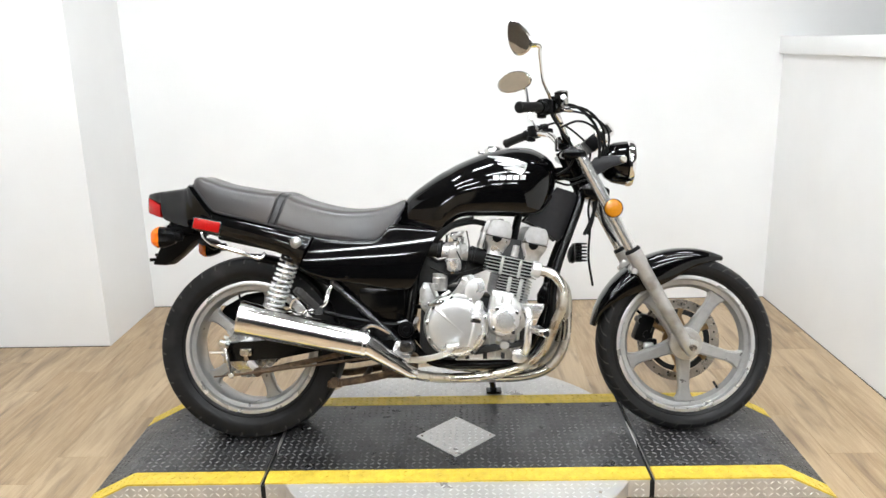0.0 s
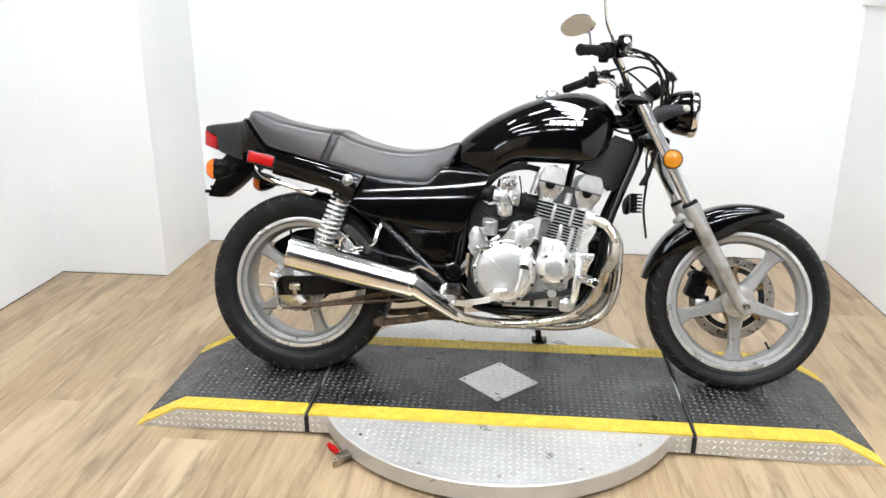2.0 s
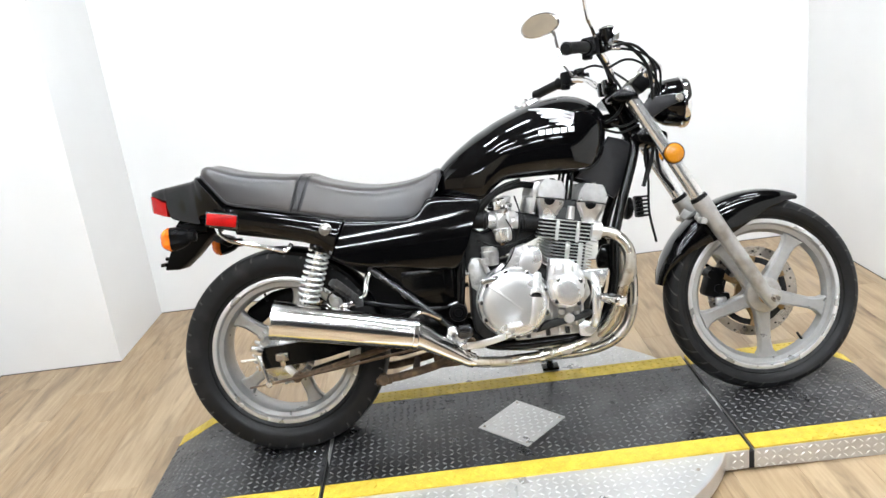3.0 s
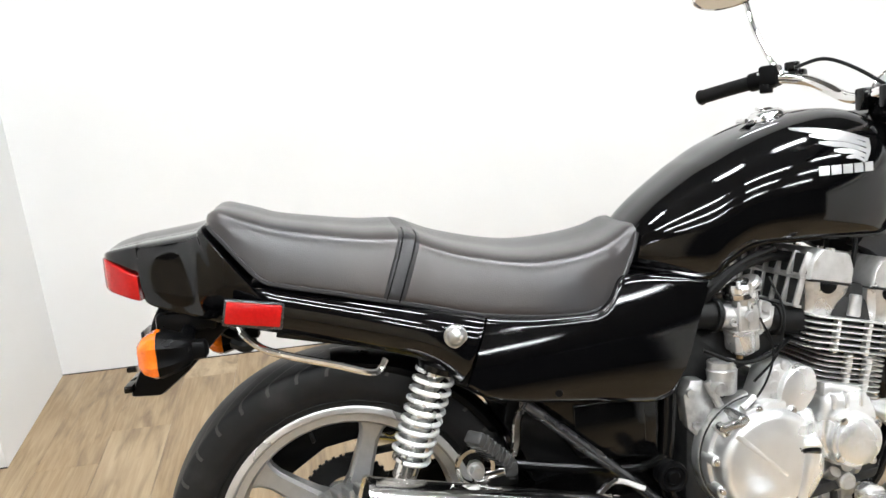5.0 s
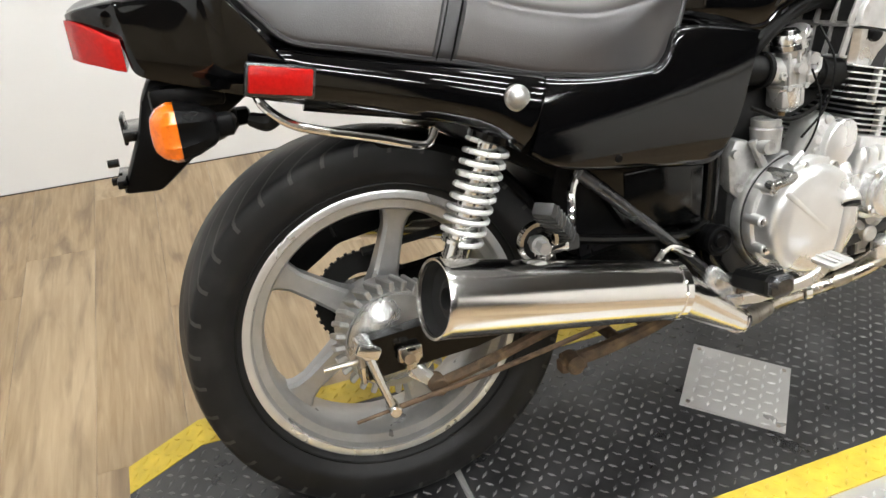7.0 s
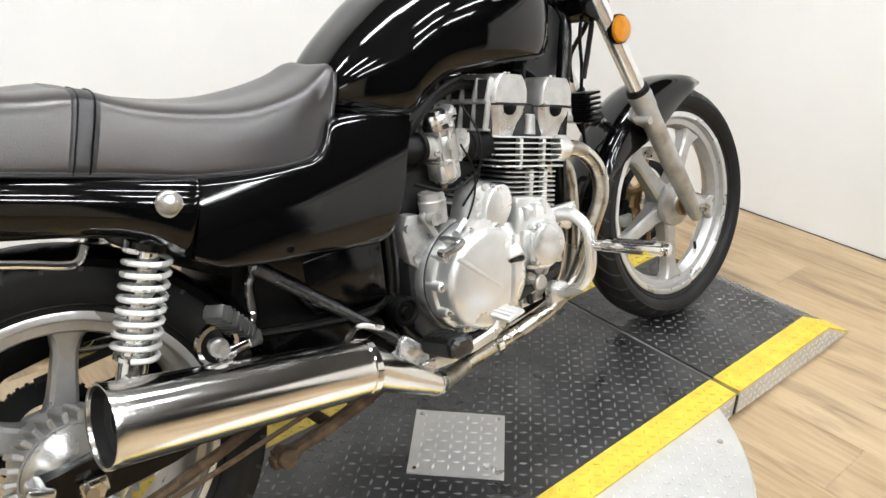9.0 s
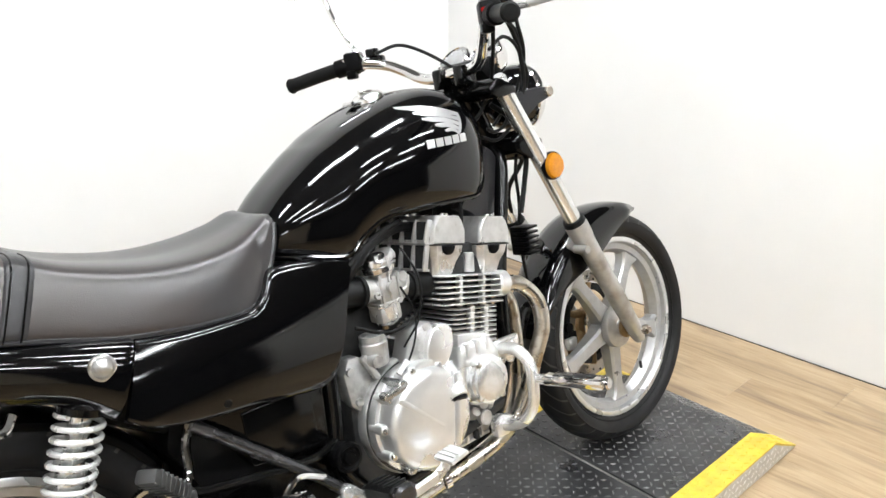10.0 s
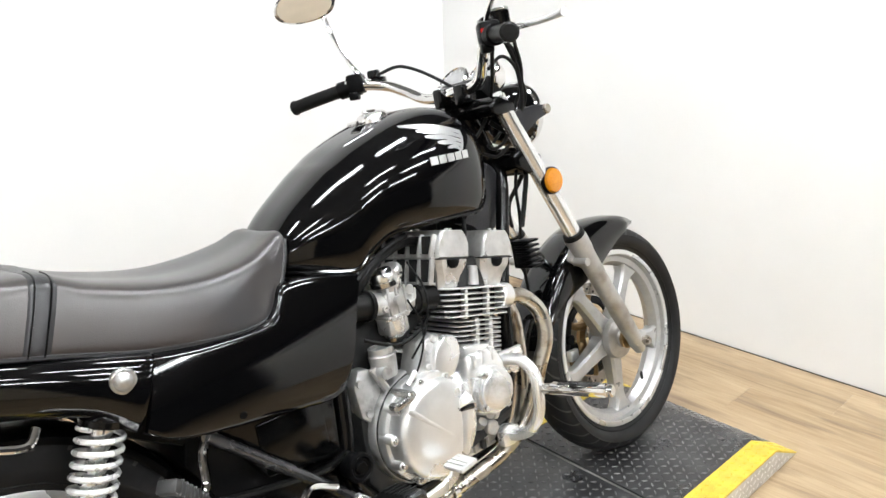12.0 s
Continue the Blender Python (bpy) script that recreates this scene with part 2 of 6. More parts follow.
# ---- shapes ----
def curve_through(points, n):
    """n points on a smooth line through the given ones (any dimension)."""
    p = np.array(points, float)
    if len(p) < 3:
        return [p[0] + (p[-1] - p[0]) * i / (n - 1) for i in range(n)]
    q = np.vstack([2 * p[0] - p[1], p, 2 * p[-1] - p[-2]])
    out = []
    for i in range(n):
        u = (len(p) - 1) * i / (n - 1)
        k = min(int(u), len(p) - 2)
        s = u - k
        a, b, c, d = q[k:k + 4]
        out.append(0.5 * (2 * b + (c - a) * s + (2 * a - 5 * b + 4 * c - d) * s * s + (3 * b - a - 3 * c + d) * s ** 3))
    return out


def skin(rings, closed=True, cap=True, loop=False):
    """A mesh through rings of equally many points."""
    bm = bmesh.new()
    rows = [[bm.verts.new(v) for v in ring] for ring in rings]
    n = len(rows[0])
    pairs = list(zip(rows, rows[1:])) + ([(rows[-1], rows[0])] if loop else [])
    for a, b in pairs:
        for i in range(n if closed else n - 1):
            j = (i + 1) % n
            bm.faces.new((a[i], a[j], b[j], b[i]))
    if cap and closed and not loop:
        bm.faces.new(rows[0][::-1])
        bm.faces.new(rows[-1])
    bmesh.ops.recalc_face_normals(bm, faces=bm.faces)
    return bm


def axes_for(way):
    w = Vector(way).normalized()
    u = w.orthogonal().normalized() if abs(w.y) < 0.99 else Vector((1, 0, 0))
    if abs(w.y) >= 0.99:
        return w, u, Vector((0, 0, 1))
    return w, u, w.cross(u)


def lathe(profile, centre=(0, 0, 0), way=(0, 1, 0), seg=40, closed=False):
    """Turns (radius, along) round an axis; closed joins the last to the first."""
    w, u, v = axes_for(way)
    c = Vector(centre)
    rings = []
    for i in range(seg):
        a = 2 * math.pi * i / seg
        d = u * math.cos(a) + v * math.sin(a)
        rings.append([c + d * r + w * s for r, s in profile])
    bm = skin(rings, closed=closed, cap=False, loop=True)
    bmesh.ops.remove_doubles(bm, verts=bm.verts, dist=1e-5)
    bmesh.ops.recalc_face_normals(bm, faces=bm.faces)
    return bm


def rod(a, b, r0, r1=None, seg=16, round_edge=0.0):
    r1 = r0 if r1 is None else r1
    a, b = Vector(a), Vector(b)
    h = (b - a).length
    e = min(round_edge, r0 * 0.6, r1 * 0.6, h * 0.4)
    prof = [(0, 0), (r0 - e, 0), (r0, e), (r1, h - e), (r1 - e, h), (0, h)] if e else [(0, 0), (r0, 0), (r1, h), (0, h)]
    return lathe(prof, a, b - a, seg)


def tube(points, r, seg=10, n=None, smooth=True):
    """A round bar along a line; r may change along it."""
    pts = [Vector(p) for p in (curve_through(points, n or 6 * len(points)) if smooth else points)]
    rings, side = [], None
    for i, p in enumerate(pts):
        d = (pts[min(i + 1, len(pts) - 1)] - pts[max(i - 1, 0)]).normalized()
        if side is None:
            side = d.orthogonal().normalized()
        side = (side - d * side.dot(d)).normalized()
        up = d.cross(side)
        k = r if isinstance(r, (int, float)) else float(np.interp(i / (len(pts) - 1), np.linspace(0, 1, len(r)), r))
        rings.append([p + (side * math.cos(2 * math.pi * j / seg) + up * math.sin(2 * math.pi * j / seg)) * k for j in range(seg)])
    return skin(rings)


def prism(outline, y0, y1, bevel=0.0, steps=2):
    """An outline in x and z, drawn out along y, with rounded edges."""
    bm = bmesh.new()
    a = [bm.verts.new((x, y0, z)) for x, z in outline]
    b = [bm.verts.new((x, y1, z)) for x, z in outline]
    bm.faces.new(a)
    bm.faces.new(b[::-1])
    for i in range(len(a)):
        j = (i + 1) % len(a)
        bm.faces.new((a[j], a[i], b[i], b[j]))
    bmesh.ops.recalc_face_normals(bm, faces=bm.faces)
    if bevel:
        bmesh.ops.bevel(bm, geom=bm.edges[:], offset=bevel, segments=steps, affect="EDGES", profile=0.5, clamp_overlap=True)
    return bm


def box(centre, size, bevel=0.0, turn=None, steps=2):
    bm = bmesh.new()
    bmesh.ops.create_cube(bm, size=1)
    bmesh.ops.scale(bm, vec=size, verts=bm.verts)
    if bevel:
        bmesh.ops.bevel(bm, geom=bm.edges[:], offset=bevel, segments=steps, affect="EDGES", profile=0.5, clamp_overlap=True)
    m = Matrix.Translation(centre) @ (turn.to_4x4() if turn else Matrix())
    bmesh.ops.transform(bm, matrix=m, verts=bm.verts)
    return bm


def moved(bm, m):
    bmesh.ops.transform(bm, matrix=m, verts=bm.verts)
    return bm


def mesh_of(bms, name, angle=35):
    me = bpy.data.meshes.new(name)
    if not isinstance(bms, (list, tuple)):
        bms = [bms]
    whole = bms[0]
    for other in bms[1:]:
        spare = bpy.data.meshes.new("spare")
        other.to_mesh(spare)
        whole.from_mesh(spare)
        bpy.data.meshes.remove(spare)
        other.free()
    whole.to_mesh(me)
    whole.free()
    me.polygons.foreach_set("use_smooth", [True] * len(me.polygons))
    me.set_sharp_from_angle(angle=radians(angle))
    return me


def part(name, bms, mat, parent=None, label="", origin=None, angle=35):
    """One mesh object, under a thing or a part where a parent is given."""
    me = mesh_of(bms, name, angle)
    me.materials.append(mat)
    ob = new(name, me)
    if parent:
        ob.parent = parent
    if origin:
        ob.location = origin
    return tagged(ob, label=label)


def each(name, bms, mat, parent, label="", angle=35):
    """The same small part several times over, each an object of its own."""
    return [part(name, bm, mat, parent, label, angle=angle) for bm in bms]


def thing(name, label, category, at=(0, 0, 0), group=""):
    ob = new(name)
    ob.location = at
    return tagged(ob, label=label, category=category, group=group)


def structure(name, bms, mat, label, category, angle=35):
    return tagged(part(name, bms, mat, angle=angle), label=label, category=category, kind="structure")


# ---- the room ----
FLOOR = -0.075
BACK, RIGHT, COL_X, COL_Y, LEFT = 1.621, 1.682, -1.775, 1.026, -2.335
TOP = 2.75
LEFT_END = -0.85


def wall(name, x0, y0, z0, x1, y1, z1, mat=None, label="plain white painted wall"):
    return structure(name, box(((x0 + x1) / 2, (y0 + y1) / 2, (z0 + z1) / 2), (x1 - x0, y1 - y0, z1 - z0)), mat or WALL, label, "wall")


wall("wall_back", COL_X, BACK, FLOOR, 4.6, BACK + 0.12, TOP)
wall("wall_column", LEFT - 0.12, COL_Y, FLOOR, COL_X, BACK + 0.12, TOP, label="white painted wall that steps forward beside the back wall")
wall("wall_left", LEFT - 0.12, LEFT_END, FLOOR, LEFT, COL_Y, TOP)
wall("wall_right", RIGHT, -2.6, FLOOR, RIGHT + 0.12, BACK, 1.256, label="white half-height wall beside the back wall")
structure("trim_cap", box((RIGHT + 0.055, (BACK - 2.61) / 2, 1.299), (0.165, BACK + 2.59, 0.085), 0.004), WALL, "white painted ledge along the top of the half wall", "ledge")
wall("wall_far_right", 4.6, -7.0, FLOOR, 4.72, BACK, TOP, GREY_WALL, "dark grey wall that closes the wider room")
# Out of view; added so the mirrors pick up a tan reflection.
wall("wall_far_left", -5.12, -7.0, FLOOR, -5.0, LEFT_END, TOP, TAN_WALL, "added tan wall, seen only in reflections")
wall("wall_far_left_end", -5.0, LEFT_END, FLOOR, LEFT - 0.12, LEFT_END + 0.12, TOP, TAN_WALL, "added tan wall, seen only in reflections")
wall("wall_front_left", -5.0, -5.62, FLOOR, -1.7, -5.5, TOP, TAN_WALL, "added tan wall, seen only in reflections")
# Unseen wall, added dark so the bike's black paint reflects little.
wall("wall_front", -5.0, -7.12, FLOOR, 4.6, -7.0, TOP, GREY_WALL, "dark grey wall that closes the wider room")
# Unseen ceiling, darkened so the tank's top reflects less.
structure("ceiling", box((-0.2, -2.7, TOP + 0.06), (10.0, 9.0, 0.12)), CEILING, "plain dark grey ceiling, out of view", "ceiling")

for name, x, y, sx, sy in (("baseboard_back", (COL_X + RIGHT) / 2, BACK - 0.002, RIGHT - COL_X, 0.004), ("baseboard_right", RIGHT - 0.002, (BACK - 2.6) / 2, 0.004, BACK + 2.6),
                           ("baseboard_column", (LEFT + COL_X) / 2, COL_Y - 0.002, COL_X - LEFT, 0.004), ("baseboard_left", LEFT + 0.002, (COL_Y + LEFT_END) / 2, 0.004, COL_Y - LEFT_END)):
    structure(name, box((x, y, FLOOR + 0.0013), (sx, sy, 0.0026)), NECK, "thin dark joint where the wall meets the floor", "baseboard")


def ceiling_lights():
    """Bare strip lamps under the ceiling."""
    first = thing("ceiling_light", "long white strip lamp, lit, under the ceiling", "lamp", (0, 0, TOP), "strip lamps under the ceiling")
    part("frame", box((0, 0, -0.03), (0.92, 0.13, 0.06), 0.008), LAMP_BODY, first)
    part("diffuser", box((0, 0, -0.075), (0.88, 0.09, 0.03), 0.012), TUBE, first)
    # The row at y -3.7 is extra, added to brighten the seat's flank.
    spots = [(x, y) for y in (-3.7, -2.3, -1.25) for x in (-1.3, 0.0, 1.3)]
    first.location = (*spots[0], TOP)
    for x, y in spots[1:]:
        copy_thing(first, pose(x, y, TOP))
    # One more unseen lamp, added to light the tan walls.
    copy_thing(first, pose(-3.6, -4.6, TOP))
    short = thing("ceiling_light", "short white strip lamp, lit, under the ceiling", "lamp", (-1.3, 0.1, TOP), "strip lamps under the ceiling")
    part("frame", box((0, 0, -0.03), (0.48, 0.20, 0.06), 0.008), LAMP_BODY, short)
    part("diffuser", box((0, 0, -0.075), (0.44, 0.16, 0.03), 0.012), TUBE, short)
    for x in (-0.45, 0.45, 1.3):
        copy_thing(short, pose(x, 0.1, TOP))


ceiling_lights()


# ---- the platform ----
PX, PY = -0.045, -0.066
X_GAP = (-0.667, 0.580)
BEND, FOOT = (-1.105, 1.017), (-1.255, 1.167)
Y0, Y1, STRIPE = -0.376, 0.244, 0.074


def tread_bars(inside, x0, x1, y0, y1, z, pitch=0.0230, size=(0.0190, 0.0062, 0.0024), slope=None):
    """Raised lozenges, turned crosswise in turn, as on rolled tread plate."""
    verts, faces = [], []
    nx, ny = int((x1 - x0) / pitch), int((y1 - y0) / pitch)
    for i in range(nx + 1):
        for j in range(ny + 1):
            x, y = x0 + i * pitch, y0 + j * pitch
            if not inside(x, y):
                continue
            a = 0.72 if (i + j) % 2 else -0.72
            ca, sa = math.cos(a), math.sin(a)
            h, w, t = size[0] / 2, size[1] / 2, size[2]
            k = len(verts)
            for u, v, q in ((-h, 0, 0), (0, -w, 0), (h, 0, 0), (0, w, 0), (-h * 0.55, 0, t), (0, -w * 0.5, t), (h * 0.55, 0, t), (0, w * 0.5, t)):
                px, py = x + u * ca - v * sa, y + u * sa + v * ca
                verts.append((px, py, (slope(px) if slope else z) + q))
            faces += [(k + 4, k + 5, k + 6, k + 7)] + [(k + n, k + (n + 1) % 4, k + 4 + (n + 1) % 4, k + 4 + n) for n in range(4)]
    return verts, faces


def tread_part(name, data, mat, parent, label=""):
    me = bpy.data.meshes.new(name)
    me.from_pydata(*data[:1], [], data[1])
    me.materials.append(mat)
    ob = new(name, me)
    ob.parent = parent
    return tagged(ob, label=label, kind="stuff")


def slab(outline, y0, y1, bevel=0.002):
    return prism(outline, y0, y1, bevel, 1)


def motorcycle_platform():
    p = thing("motorcycle_turntable", "low black tread-plate display turntable with yellow edges and ramps", "turntable")
    low = FLOOR + 0.008
    deck = part("centre_deck", slab([(X_GAP[0] + 0.008, low), (X_GAP[1] - 0.008, low), (X_GAP[1] - 0.008, -0.004), (X_GAP[0] + 0.008, -0.004)], Y0, Y1), SKIRT, p, "aluminium tread-plate side skirts")

    def level(x):
        if x < BEND[0]:
            return FLOOR * (BEND[0] - x) / (BEND[0] - FOOT[0])
        if x > BEND[1]:
            return FLOOR * (x - BEND[1]) / (FOOT[1] - BEND[1])
        return 0.0

    def sheet(x0, x1, y0, y1, lift, bends=()):
        xs = [x0, *bends, x1]
        rings = [[(x, y0, level(x) - 0.0055), (x, y1, level(x) - 0.0055), (x, y1, level(x) + lift), (x, y0, level(x) + lift)] for x in xs]
        return skin(rings)

    mid = (-0.60, 0.50)
    dia = [(-0.045, 0.062), (-0.186, -0.084), (-0.045, -0.228), (0.095, -0.084)]

    def off_plate(x, y):
        return abs(x + 0.045) / 0.150 + abs(y + 0.084) / 0.156 > 1.0

    part("tread_sheet", sheet(X_GAP[0] + 0.007, X_GAP[1] - 0.007, Y0 + STRIPE, Y1 - STRIPE, 0.0), DECK, deck, "black painted tread plate")
    tread_part("tread", tread_bars(off_plate, X_GAP[0] + 0.02, X_GAP[1] - 0.015, Y0 + STRIPE + 0.015, Y1 - STRIPE - 0.01, 0), TREAD, deck, "worn raised tread on the black deck")
    for y0, y1 in ((Y0, Y0 + STRIPE), (Y1 - STRIPE, Y1)):
        part("edge_stripe", sheet(X_GAP[0] + 0.007, X_GAP[1] - 0.007, y0 + 0.001, y1 - 0.001, 0.001), YELLOW, deck, "yellow painted edge stripe")
        tread_part("stripe_tread", tread_bars(lambda x, y: True, X_GAP[0] + 0.02, X_GAP[1] - 0.015, y0 + 0.012, y1 - 0.008, 0.0008), YELLOW, deck)
    plate = part("diamond_plate", skin([[(x, y, -0.001) for x, y in dia], [(x, y, 0.0035) for x, y in dia]]), DISC_PLATE, p, "bare aluminium diamond-shaped tread plate", angle=20)

    def on_plate(x, y):
        return abs(x + 0.045) / 0.128 + abs(y + 0.084) / 0.132 < 1.0

    tread_part("tread", tread_bars(on_plate, -0.2, 0.12, -0.24, 0.08, 0.0035, 0.0225, (0.0185, 0.0060, 0.0024)), PLATE, plate)
    for x, y in ((-0.045, 0.043), (-0.166, -0.084), (-0.045, -0.208), (0.076, -0.084)):
        part("screw", rod((x, y, 0.003), (x, y, 0.0055), 0.005, 0.0042, 12), DISC, plate)
    # Dark strips blacken the open joints, where there is only shade.
    for x in X_GAP:
        part("gap_fill", box((x, (Y0 + Y1) / 2, (low - 0.012) / 2), (0.024, Y1 - Y0 - 0.004, -0.012 - low)), DARK, p, "dark strip standing in for the open joint")
    for s in (0, 1):
        inner = X_GAP[s] + (-0.007 if s == 0 else 0.007)
        bend, foot = BEND[s], FOOT[s]
        side = [(inner, low), (inner, -0.005), (bend, -0.006), (foot, FLOOR - 0.0045), (foot, FLOOR - 0.006)]
        ramp = part("ramp", slab(side, Y0, Y1), SKIRT, p, "tread-plate ramp at the end of the turntable")
        xs = sorted((inner, foot))
        part("tread_sheet", sheet(xs[0], xs[1], Y0 + STRIPE, Y1 - STRIPE, 0.0, (bend,)), DECK, ramp, "black painted tread plate")
        tread_part("tread", tread_bars(lambda x, y: True, xs[0] + 0.012, xs[1] - 0.012, Y0 + STRIPE + 0.015, Y1 - STRIPE - 0.01, 0, slope=level), TREAD, ramp, "worn raised tread on the black ramp")
        for y0, y1 in ((Y0, Y0 + STRIPE), (Y1 - STRIPE, Y1)):
            part("edge_stripe", sheet(xs[0], xs[1], y0 + 0.001, y1 - 0.001, 0.001, (bend,)), YELLOW, ramp, "yellow painted edge stripe")
            tread_part("stripe_tread", tread_bars(lambda x, y: True, xs[0] + 0.012, xs[1] - 0.012, y0 + 0.012, y1 - 0.008, 0, slope=lambda x: level(x) + 0.0008), YELLOW, ramp)
    rim = [(0, -0.0045), (0.626, -0.0045), (0.630, -0.008), (0.630, FLOOR + 0.014), (0.626, FLOOR + 0.012), (0, FLOOR + 0.012)]
    disc = part("turntable_disc", lathe(rim, (PX, PY, 0), (0, 0, 1), 96), DISC_PLATE, p, "round bare aluminium tread-plate disc")

    def on_disc(x, y):
        return math.hypot(x - PX, y - PY) < 0.608 and (y < Y0 - 0.012 or y > Y1 + 0.012)

    tread_part("tread", tread_bars(on_disc, PX - 0.625, PX + 0.625, PY - 0.625, PY + 0.625, -0.0045, 0.0225, (0.0175, 0.0054, 0.0018)), PLATE, disc)
    for a in range(200, 345, 24):
        x, y = PX + 0.585 * math.cos(radians(a)), PY + 0.585 * math.sin(radians(a))
        if y < Y0 - 0.02:
            part("screw", rod((x, y, -0.006), (x, y, -0.0025), 0.007, 0.006, 12), DISC, disc)
    # Dark ring put in for the shaded gap below the disc.
    part("skirt_gap", lathe([(0.612, FLOOR), (0.612, FLOOR + 0.013), (0.596, FLOOR + 0.013), (0.596, FLOOR)], (PX, PY, 0), (0, 0, 1), 64), BOOT, disc, "dark ring standing in for the shaded gap under the rim")
    def upright(inside, x0, x1):
        verts, faces = tread_bars(inside, x0, x1, FLOOR + 0.014, -0.012, 0, 0.021, (0.0190, 0.0056, 0.0016))
        return [(x, Y0 - z, y) for x, y, z in verts], [f[::-1] for f in faces]

    for x0, x1 in ((FOOT[0], X_GAP[0] - 0.02), (X_GAP[0] + 0.02, X_GAP[1] - 0.02), (X_GAP[1] + 0.02, FOOT[1])):
        tread_part("skirt_tread", upright(lambda x, z: z < level(x) - 0.014 and (abs(x - PX) > 0.56 or x < X_GAP[0] or x > X_GAP[1]), x0, x1), PLATE, p)
    # locking lever beside the rim
    base = part("lock_lever", [box((-0.505, -0.512, -0.052), (0.05, 0.035, 0.012), 0.002, Matrix.Rotation(0.9, 3, "Z")),
                               box((-0.515, -0.53, -0.058), (0.012, 0.07, 0.03), 0.002, Matrix.Rotation(-0.6, 3, "Z")),
                               rod((-0.49, -0.50, -0.06), (-0.49, -0.50, -0.036), 0.008, 0.008, 12, 0.001)], DISC, p, "small steel locking lever with a red grip")
    part("grip", tube([(-0.53, -0.513, -0.05), (-0.553, -0.492, -0.046), (-0.568, -0.476, -0.044)], [0.008, 0.0115, 0.008], 10), RED, base, "red rubber grip")
    return p


motorcycle_platform()


# ---- the motorcycle ----
bike = thing("motorcycle", "black motorcycle with silver wheels and chrome exhausts on its stand", "motorcycle", (0, -0.05, 0))
bike.rotation_euler = (radians(-13.5), 0, 0)
REAR, FRONT = (-0.764, 0.032, 0.321), (0.768, 0, 0.310)


def ring_from(half, n=48):
    """A closed ring from half a cross-section of (side, height), top middle to bottom middle."""
    c = curve_through(half, n // 2 + 1)
    return [(p[0], p[1]) for p in c] + [(-p[0], p[1]) for p in c[-2:0:-1]]


def body(stations, shape, steps=6, ring=48, rise=0.0, drift=lambda x: 0.0):
    """A smooth closed body through stations of (x, ...), each turned into a half cross-section by shape."""
    fine = curve_through(stations, steps * (len(stations) - 1) + 1)
    rings = []
    for s in fine:
        x, half = shape(s)
        rings.append([(x(h) if callable(x) else x, y + drift(s[0]), h + rise * max(0.0, y)) for y, h in ring_from(half, ring)])
    return skin(rings)


# -- fuel tank
def tank_shape(s):
    x, top, bot, w = s
    h = top - bot
    return x, [(0, top), (0.38 * w, top - 0.025 * h), (0.70 * w, top - 0.13 * h), (0.92 * w, top - 0.33 * h), (1.0 * w, top - 0.56 * h),
               (0.985 * w, bot + 0.16 * h), (0.90 * w, bot + 0.01 * h), (0.8 * w, bot), (0.4 * w, bot + 0.02), (0, bot + 0.03)]


TANK = [(-0.222, 0.812, 0.753, 0.070), (-0.205, 0.836, 0.750, 0.086), (-0.163, 0.873, 0.741, 0.108), (-0.092, 0.921, 0.727, 0.135), (-0.058, 0.939, 0.752, 0.145),
        (-0.012, 0.962, 0.777, 0.156), (0.06, 0.989, 0.780, 0.168), (0.12, 1.005, 0.779, 0.172), (0.18, 1.012, 0.776, 0.168), (0.235, 1.006, 0.775, 0.154),
        (0.276, 0.989, 0.800, 0.130), (0.305, 0.965, 0.850, 0.100), (0.322, 0.940, 0.890, 0.062)]
tank = part("fuel_tank", body(TANK, tank_shape, rise=0.08), BLACK, bike, "glossy black teardrop fuel tank", angle=50)
for s in (-1, 1):
    part("tank_seam", tube([(x, s * w * 0.89, b + 0.001) for x, t, b, w in TANK[:12]], 0.0055, 8, 90), BLACK, tank, "rolled lower edge")


def tank_side(x, z, out=0.0):
    """The tank's right flank at x, z."""
    row = np.array(curve_through(TANK, 97))
    top, bot, w = (float(np.interp(x, row[:, 0], row[:, i])) for i in (1, 2, 3))
    half = curve_through(tank_shape((x, top, bot, w))[1], 60)
    zs = [p[1] for p in half[:40]][::-1]
    ys = [p[0] for p in half[:40]][::-1]
    return float(np.interp(z, zs, ys)) + out


def decal(outline, steps=6):
    """A thin badge that follows the tank's right flank; outline is a strip of pairs of (x, z)."""
    rings = []
    fine_a = curve_through([a for a, b in outline], steps * (len(outline) - 1) + 1) if len(outline) > 2 else [np.array(outline[0][0]) + (np.array(outline[1][0]) - outline[0][0]) * k / steps for k in range(steps + 1)]
    fine_b = curve_through([b for a, b in outline], steps * (len(outline) - 1) + 1) if len(outline) > 2 else [np.array(outline[0][1]) + (np.array(outline[1][1]) - outline[0][1]) * k / steps for k in range(steps + 1)]
    for a, b in zip(fine_a, fine_b):
        line = [np.array(a) + (np.array(b) - np.array(a)) * k / 4 for k in range(5)]
        rings.append([(x, -tank_side(x, z, 0.0014), z) for x, z in line] + [(x, -tank_side(x, z, -0.0015), z) for x, z in line[::-1]])
    return skin(rings)


FEATHERS = [((0.083, 0.977), (0.214, 0.9455), 0.0135), ((0.104, 0.962), (0.210, 0.9350), 0.0125), ((0.113, 0.9480), (0.2035, 0.9262), 0.0120), ((0.134, 0.9325), (0.196, 0.9178), 0.0115), ((0.153, 0.918), (0.189, 0.9100), 0.0085)]


